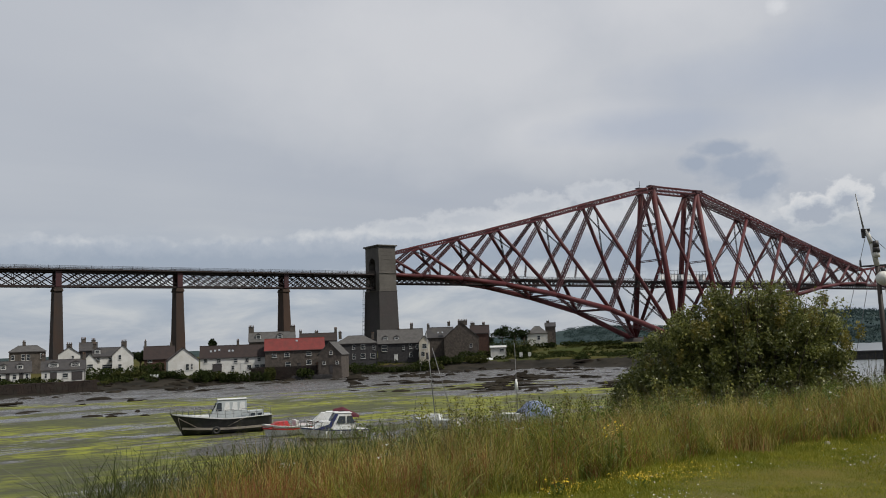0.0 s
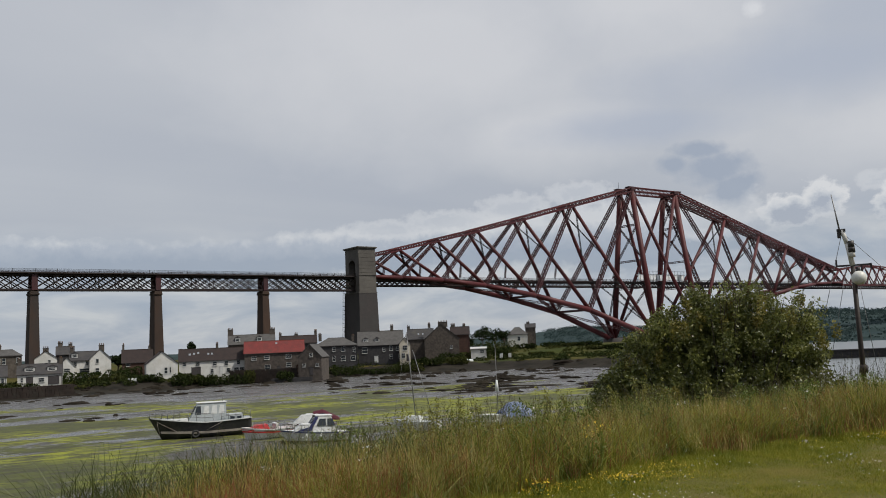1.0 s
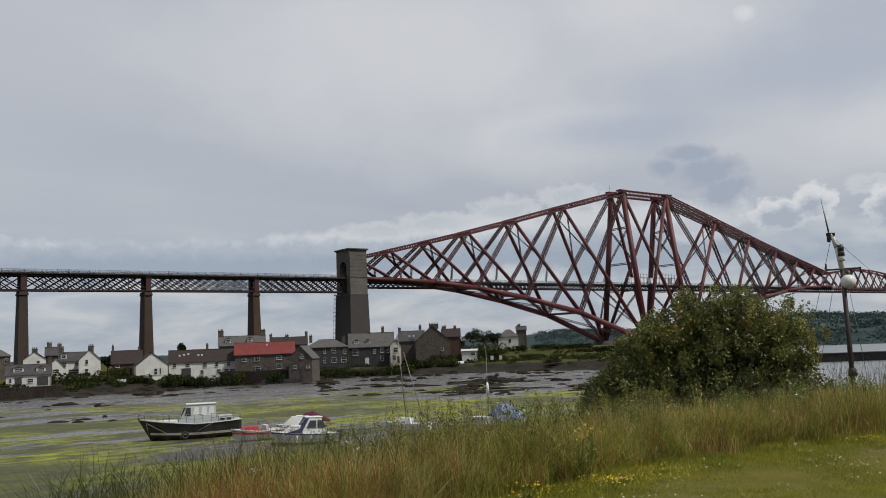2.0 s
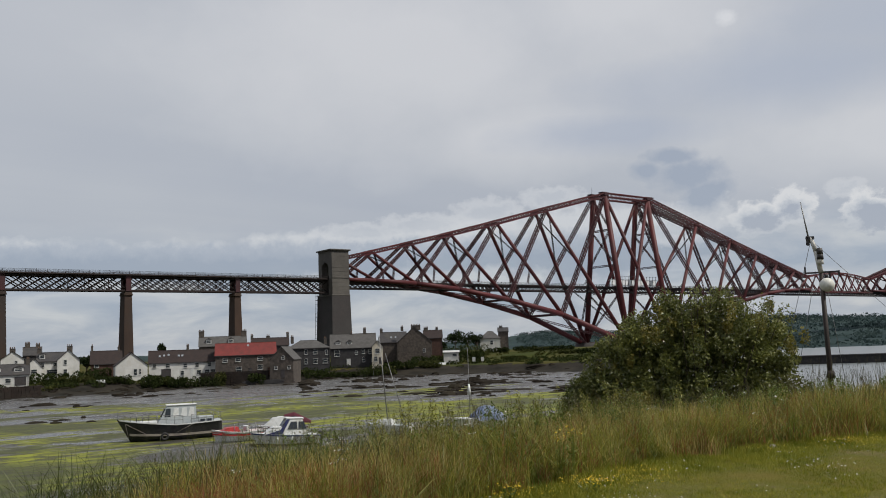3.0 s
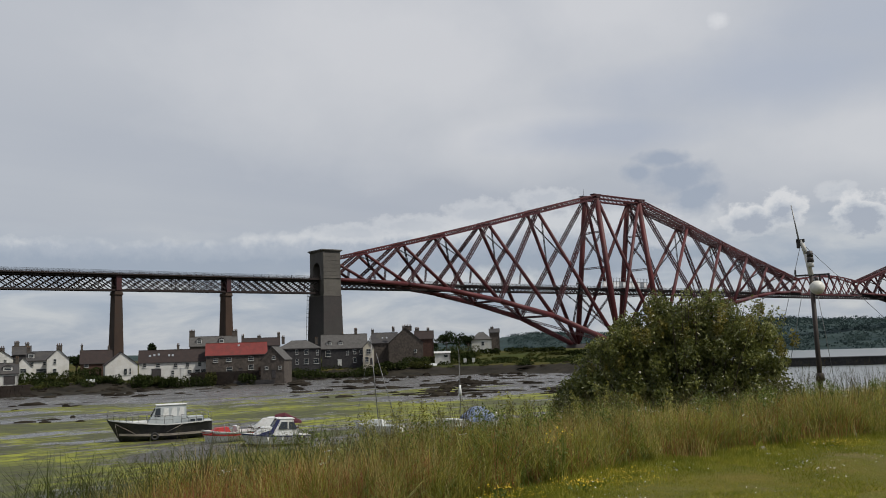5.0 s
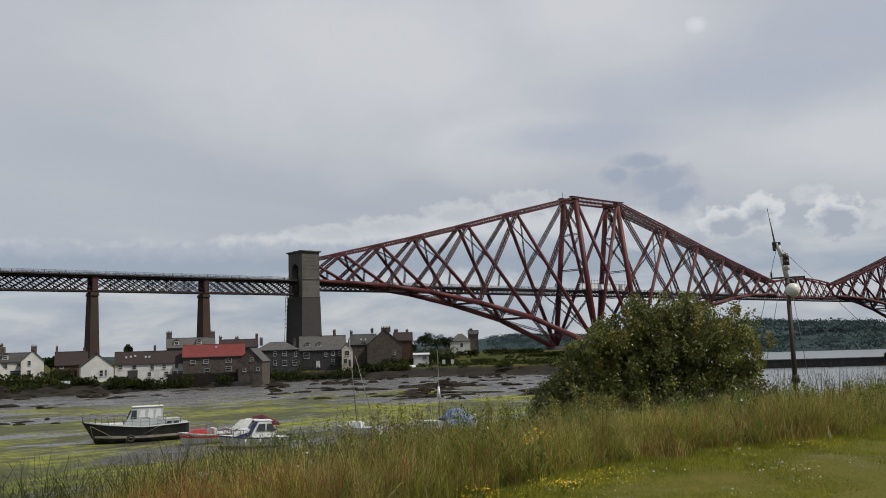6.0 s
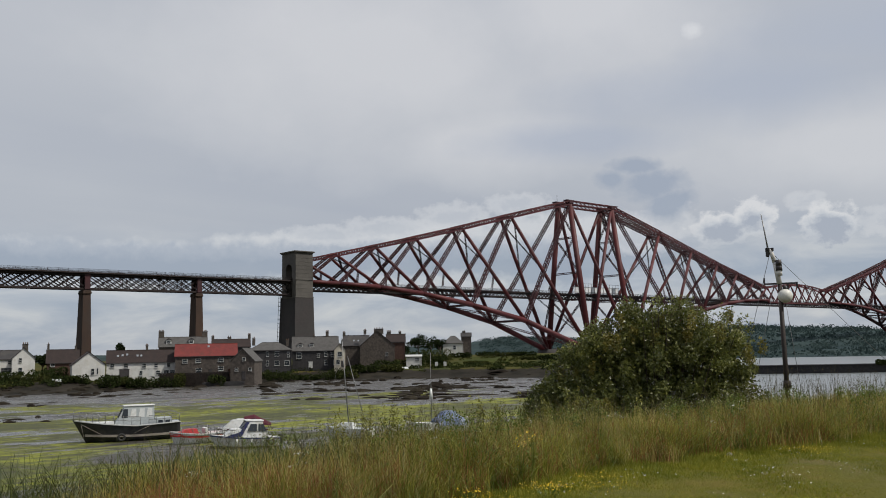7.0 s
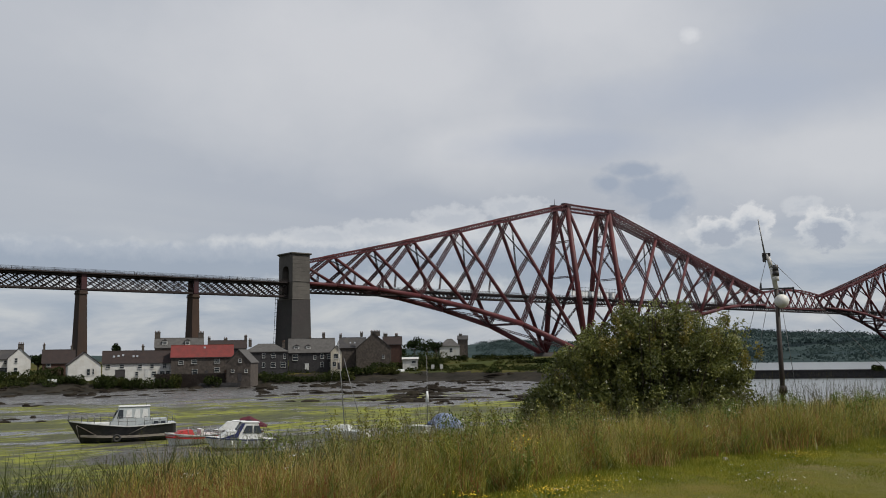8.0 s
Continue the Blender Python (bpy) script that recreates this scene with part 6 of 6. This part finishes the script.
# fresher green growth towards the bush and in hollows
x, y = field(rng, 52000, 2.0, 27)
az = np.degrees(np.arctan2(x, y))
keep = rng.random(len(x)) < np.interp(az, [15, 32, 40, 48, 56, 66], [0.1, 0.25, 0.45, 0.4, 0.75, 0.9]) * (0.7 + 0.6 * wavy(x, y, 0.9, 6.0))
x, y = x[keep], y[keep]
v, f, _ = blades(rng, x, y, tallness(x, y) * rng.uniform(0.5, 1.10, len(x)), rng.uniform(0.007, 0.015, len(x)), rng.uniform(0.3, 1.3, len(x)), 4)
tagged(raw("green_grass", v, f, LUSH), "fresh broad-bladed green grass on the bank", "grass", kind="stuff")

# rusty drift of seeding grass
x, y = field(rng, 90000, 0.5, 22)
az = np.degrees(np.arctan2(x, y))
keep = (rng.random(len(x)) < np.interp(az, [8, 18, 24, 30, 36, 44, 52, 60, 66], [0.10, 0.35, 0.95, 0.75, 0.35, 0.22, 0.30, 0.32, 0.25])) & (y < edge_y(x) + 0.6)
x, y = x[keep], y[keep]
hh = tallness(x, y) * rng.uniform(0.45, 0.92, len(x))
v, f, tips = blades(rng, x, y, hh, rng.uniform(0.004, 0.007, len(x)), rng.uniform(0.02, 0.3, len(x)))
v2, f2 = plumes(rng, tips, 34000, 0.16, 0.011, 0.018)
tagged(raw("seeding_grass", np.concatenate([v, v2]), np.concatenate([f, f2 + len(v)]), RUST), "rusty red drift of seeding grass", "grass", kind="stuff")

# tall dark stalks that stand clear of the crest
x, y = field(rng, 3200, -2.0, 24, near=0.6, each=3)
v, f, tips = blades(rng, x, y, tallness(x, y) * rng.uniform(1.05, 1.40, len(x)) * np.interp(x / y, [1.5, 1.8], [1.0, 1.25]), rng.uniform(0.006, 0.010, len(x)), rng.uniform(0.05, 0.35, len(x)))
v2, f2 = plumes(rng, tips, 30000, 0.15, 0.009, 0.005)
tagged(raw("grass_stalks", np.concatenate([v, v2]), np.concatenate([f, f2 + len(v)]), DARKSTALK), "tall dark grass stalks with narrow seed heads", "grass", kind="stuff")

# dark reedy blades that arch over the foot of the bank towards the mud
x, y = field(rng, 1900, 2.2, 6.5, near=1.5, far=2.2, each=9)
v, f, _ = blades(rng, x, y, rng.uniform(0.75, 1.2, len(x)), rng.uniform(0.009, 0.016, len(x)), rng.uniform(0.15, 0.9, len(x)), 5)
tagged(raw("reeds", v, f, REED), "dark green arching reed blades on the bank", "reeds", kind="stuff")

# broad-leaved weeds
x, y = field(rng, 620, 4.0, 26, near=0.5, each=1)
az = np.degrees(np.arctan2(x, y))
keep = rng.random(len(x)) < np.interp(az, [24, 34, 40, 47, 52, 58, 66], [0.0, 0.25, 0.6, 0.45, 0.35, 0.6, 0.6])
keep &= (np.abs(az - 40.6) > 1.6) | (y < edge_y(x) - 0.6)
x, y = x[keep], y[keep]
zz = height(np.degrees(np.arctan2(x, y)), np.hypot(x, y))
tt = tallness(x, y)
lob = [(x[i], y[i], zz[i] + tt[i] * k, 0.11, 0.11, 0.14) for i in range(len(x)) for k in (0.25, 0.5, 0.75, 0.95)]
v, f = leaves(rng, lob, 34000, 0.019, 2.4, 0.2)
tagged(raw("weeds", v, f, LUSH), "leafy green weeds growing through the grass", "weeds", kind="stuff")

# tall yellow-green weeds on the crest, with leafy stems and paler tops
x, y = field(rng, 90, 6.0, 13.5, near=1.2, far=0.9, each=2)
az = np.degrees(np.arctan2(x, y))
keep = rng.random(len(x)) < np.interp(az, [28, 36, 38.6, 39.0, 42.0, 42.4, 46, 50], [0.2, 0.8, 1.0, 0.05, 0.05, 1.0, 0.7, 0.2])
x, y = x[keep], y[keep]
zz = height(np.degrees(np.arctan2(x, y)), np.hypot(x, y))
hh = rng.uniform(0.75, 1.12, len(x))
sv, sf, tips = blades(rng, x, y, hh, np.full(len(x), 0.012), rng.uniform(0.02, 0.15, len(x)))
lob = [(x[i], y[i], zz[i] + hh[i] * k, 0.05 + 0.09 * (1 - k), 0.05 + 0.09 * (1 - k), 0.06) for i in range(len(x)) for k in np.linspace(0.35, 1.0, 8)]
v, f = leaves(rng, lob, 9000, 0.018, 2.4, 0.2)
tagged(raw("tall_weeds", np.concatenate([sv, v]), np.concatenate([sf, f + len(sv)]), WEED), "tall yellow-green leafy weeds above the grass", "weeds", kind="stuff")

# short turf blades
x = rng.uniform(5.0, 15.5, 190000)
y = lawn_edge(x) + 0.15 - 3.2 * rng.random(len(x)) ** 1.15
keep = wavy(x, y, 0.9, 5.0) + rng.normal(0, 0.3, len(x)) > np.interp(lawn_edge(x) - y, [0.4, 1.4], [-2.0, -0.25])
x, y = x[keep], y[keep]
TUFT = leaf_mat("mown grass blades", (0.15, 0.19, 0.010), (0.36, 0.31, 0.045), 0.7, 0.45)
v, f, _ = blades(rng, x, y, rng.uniform(0.025, 0.075, len(x)) * (1 + 0.5 * wavy(x, y, 0.7, 2.0)) * np.interp(lawn_edge(x) - y, [0.0, 0.5, 1.2], [2.0, 1.3, 0.85]), rng.uniform(0.005, 0.010, len(x)), rng.uniform(0.1, 0.8, len(x)), 2)
tagged(raw("turf_blades", v, f, TUFT), "short dry mown grass blades on the lawn", "grass", kind="stuff")

# flowers in the lawn and the grass
YELLOW = mat("yellow petals", (0.62, 0.42, 0.012), (0.50, 0.36, 0.015), 8, 0.6, 0.0, vary=0.2)
WHITE = mat("white petals", (0.62, 0.62, 0.55), (0.50, 0.50, 0.44), 8, 0.6, 0.0, vary=0.15)


def florets(rng, x, y, z, size):
    n = len(x)
    c = np.stack([x, y, z], -1)
    a = np.stack([rng.normal(0, 1, n), rng.normal(0, 1, n), rng.normal(0, 0.35, n)], -1)
    a /= np.linalg.norm(a, axis=1)[:, None]
    b = np.cross(a, np.stack([rng.normal(0, 0.35, n), rng.normal(0, 0.35, n), np.ones(n)], -1))
    s = size * rng.uniform(0.6, 1.3, n)[:, None] / 2
    v = np.stack([c - a * s, c + b * s, c + a * s, c - b * s], 1)
    return v.reshape(-1, 3), np.arange(4 * n).reshape(-1, 4)


x = rng.uniform(4.5, 17.0, 20000)
y = lawn_edge(x) - 0.15 - np.abs(rng.normal(0, 0.42, len(x)))
keep = (wavy(x, y, 0.8, 8.0) + rng.normal(0, 0.35, len(x))) > 0.68
x, y = x[keep], y[keep]
v, f = florets(rng, x, y, LAWN + rng.uniform(0.04, 0.09, len(x)), 0.013)
tagged(raw("lawn_flowers", v, f, YELLOW), "small yellow flowers in the lawn edge", "flowers", kind="stuff")
x = rng.uniform(4.5, 17.0, 4200)
y = lawn_edge(x) - rng.uniform(0.2, 2.6, len(x))
keep = (wavy(x, y, 0.6, 3.0) + rng.normal(0, 0.35, len(x))) > 0.55
x, y = x[keep], y[keep]
v, f = florets(rng, x, y, LAWN + rng.uniform(0.05, 0.09, len(x)), 0.018)
tagged(raw("lawn_clover", v, f, WHITE), "small white clover heads in the lawn", "flowers", kind="stuff")


def ragwort(az, d, h, label, n=140, spread=0.22, size=0.022):
    q = polar(az, d)
    z = float(height(np.array(az), np.array(d)))
    t = thing("ragwort", pose(q.x, q.y, z), label, "flower", "yellow flowers on the bank")
    rng = np.random.default_rng(int(az * 10))
    bm = bmesh.new()
    for i in range(7):
        a = rng.uniform(0, 6.28)
        tube(bm, (0, 0, -0.05), (math.cos(a) * spread * 0.7, math.sin(a) * spread * 0.7, h * rng.uniform(0.8, 1.0)), 0.006, 0.003, 5, False)
    part("stem", bm, LUSH, t)["kind"] = "stuff"
    v, f = florets(rng, rng.normal(0, spread * 0.6, n), rng.normal(0, spread * 0.6, n), h * rng.uniform(0.85, 1.05, n), size)
    ob = raw("flower_head", v, f, YELLOW)
    ob.parent, ob["kind"] = t, "stuff"
    v, f = leaves(rng, [(0, 0, h * 0.45, spread * 0.6, spread * 0.6, h * 0.4)], 22, 0.04)
    ob = raw("leaf", v, f, LUSH)
    ob.parent, ob["kind"] = t, "stuff"


ragwort(46.0, 10.6, 0.62, "yellow flowering ragwort in the tall grass", 46, 0.13, 0.02)
ragwort(45.2, 10.5, 0.55, "yellow flowering ragwort in the tall grass", 22, 0.10, 0.02)
ragwort(47.0, 9.9, 0.14, "low yellow flower clump at the lawn edge", 130, 0.24, 0.02)
ragwort(42.0, 9.5, 0.16, "low yellow flower clump at the lawn edge", 60, 0.16, 0.02)
x, y = field(rng, 55, 3.5, 20, near=0.2, far=1.0, each=1)
zt = height(np.degrees(np.arctan2(x, y)), np.hypot(x, y)) + tallness(x, y) * rng.uniform(0.75, 1.0, len(x))
k = np.repeat(np.arange(len(x)), 9)
v, f = florets(rng, x[k] + rng.normal(0, 0.03, len(k)), y[k] + rng.normal(0, 0.03, len(k)), zt[k] + rng.normal(0, 0.012, len(k)), 0.022)
tagged(raw("cow_parsley", v, f, WHITE), "small cream flower heads in the tall grass", "flowers", kind="stuff")

# pale stone at the edge of the lawn
rng = np.random.default_rng(3)
bm = bmesh.new()
bmesh.ops.create_icosphere(bm, subdivisions=2, radius=0.5)
for v in bm.verts:
    v.co = Vector((v.co.x * 0.15, v.co.y * 0.11, max(v.co.z, -0.2) * 0.10)) * float(rng.uniform(0.88, 1.1))
stone = thing("stone", pose(11.45, 7.15, LAWN + 0.02, 0, 0, 25), "pale grey stone lying at the lawn edge", "stone")
part("rock", bm, TIMBER, stone)
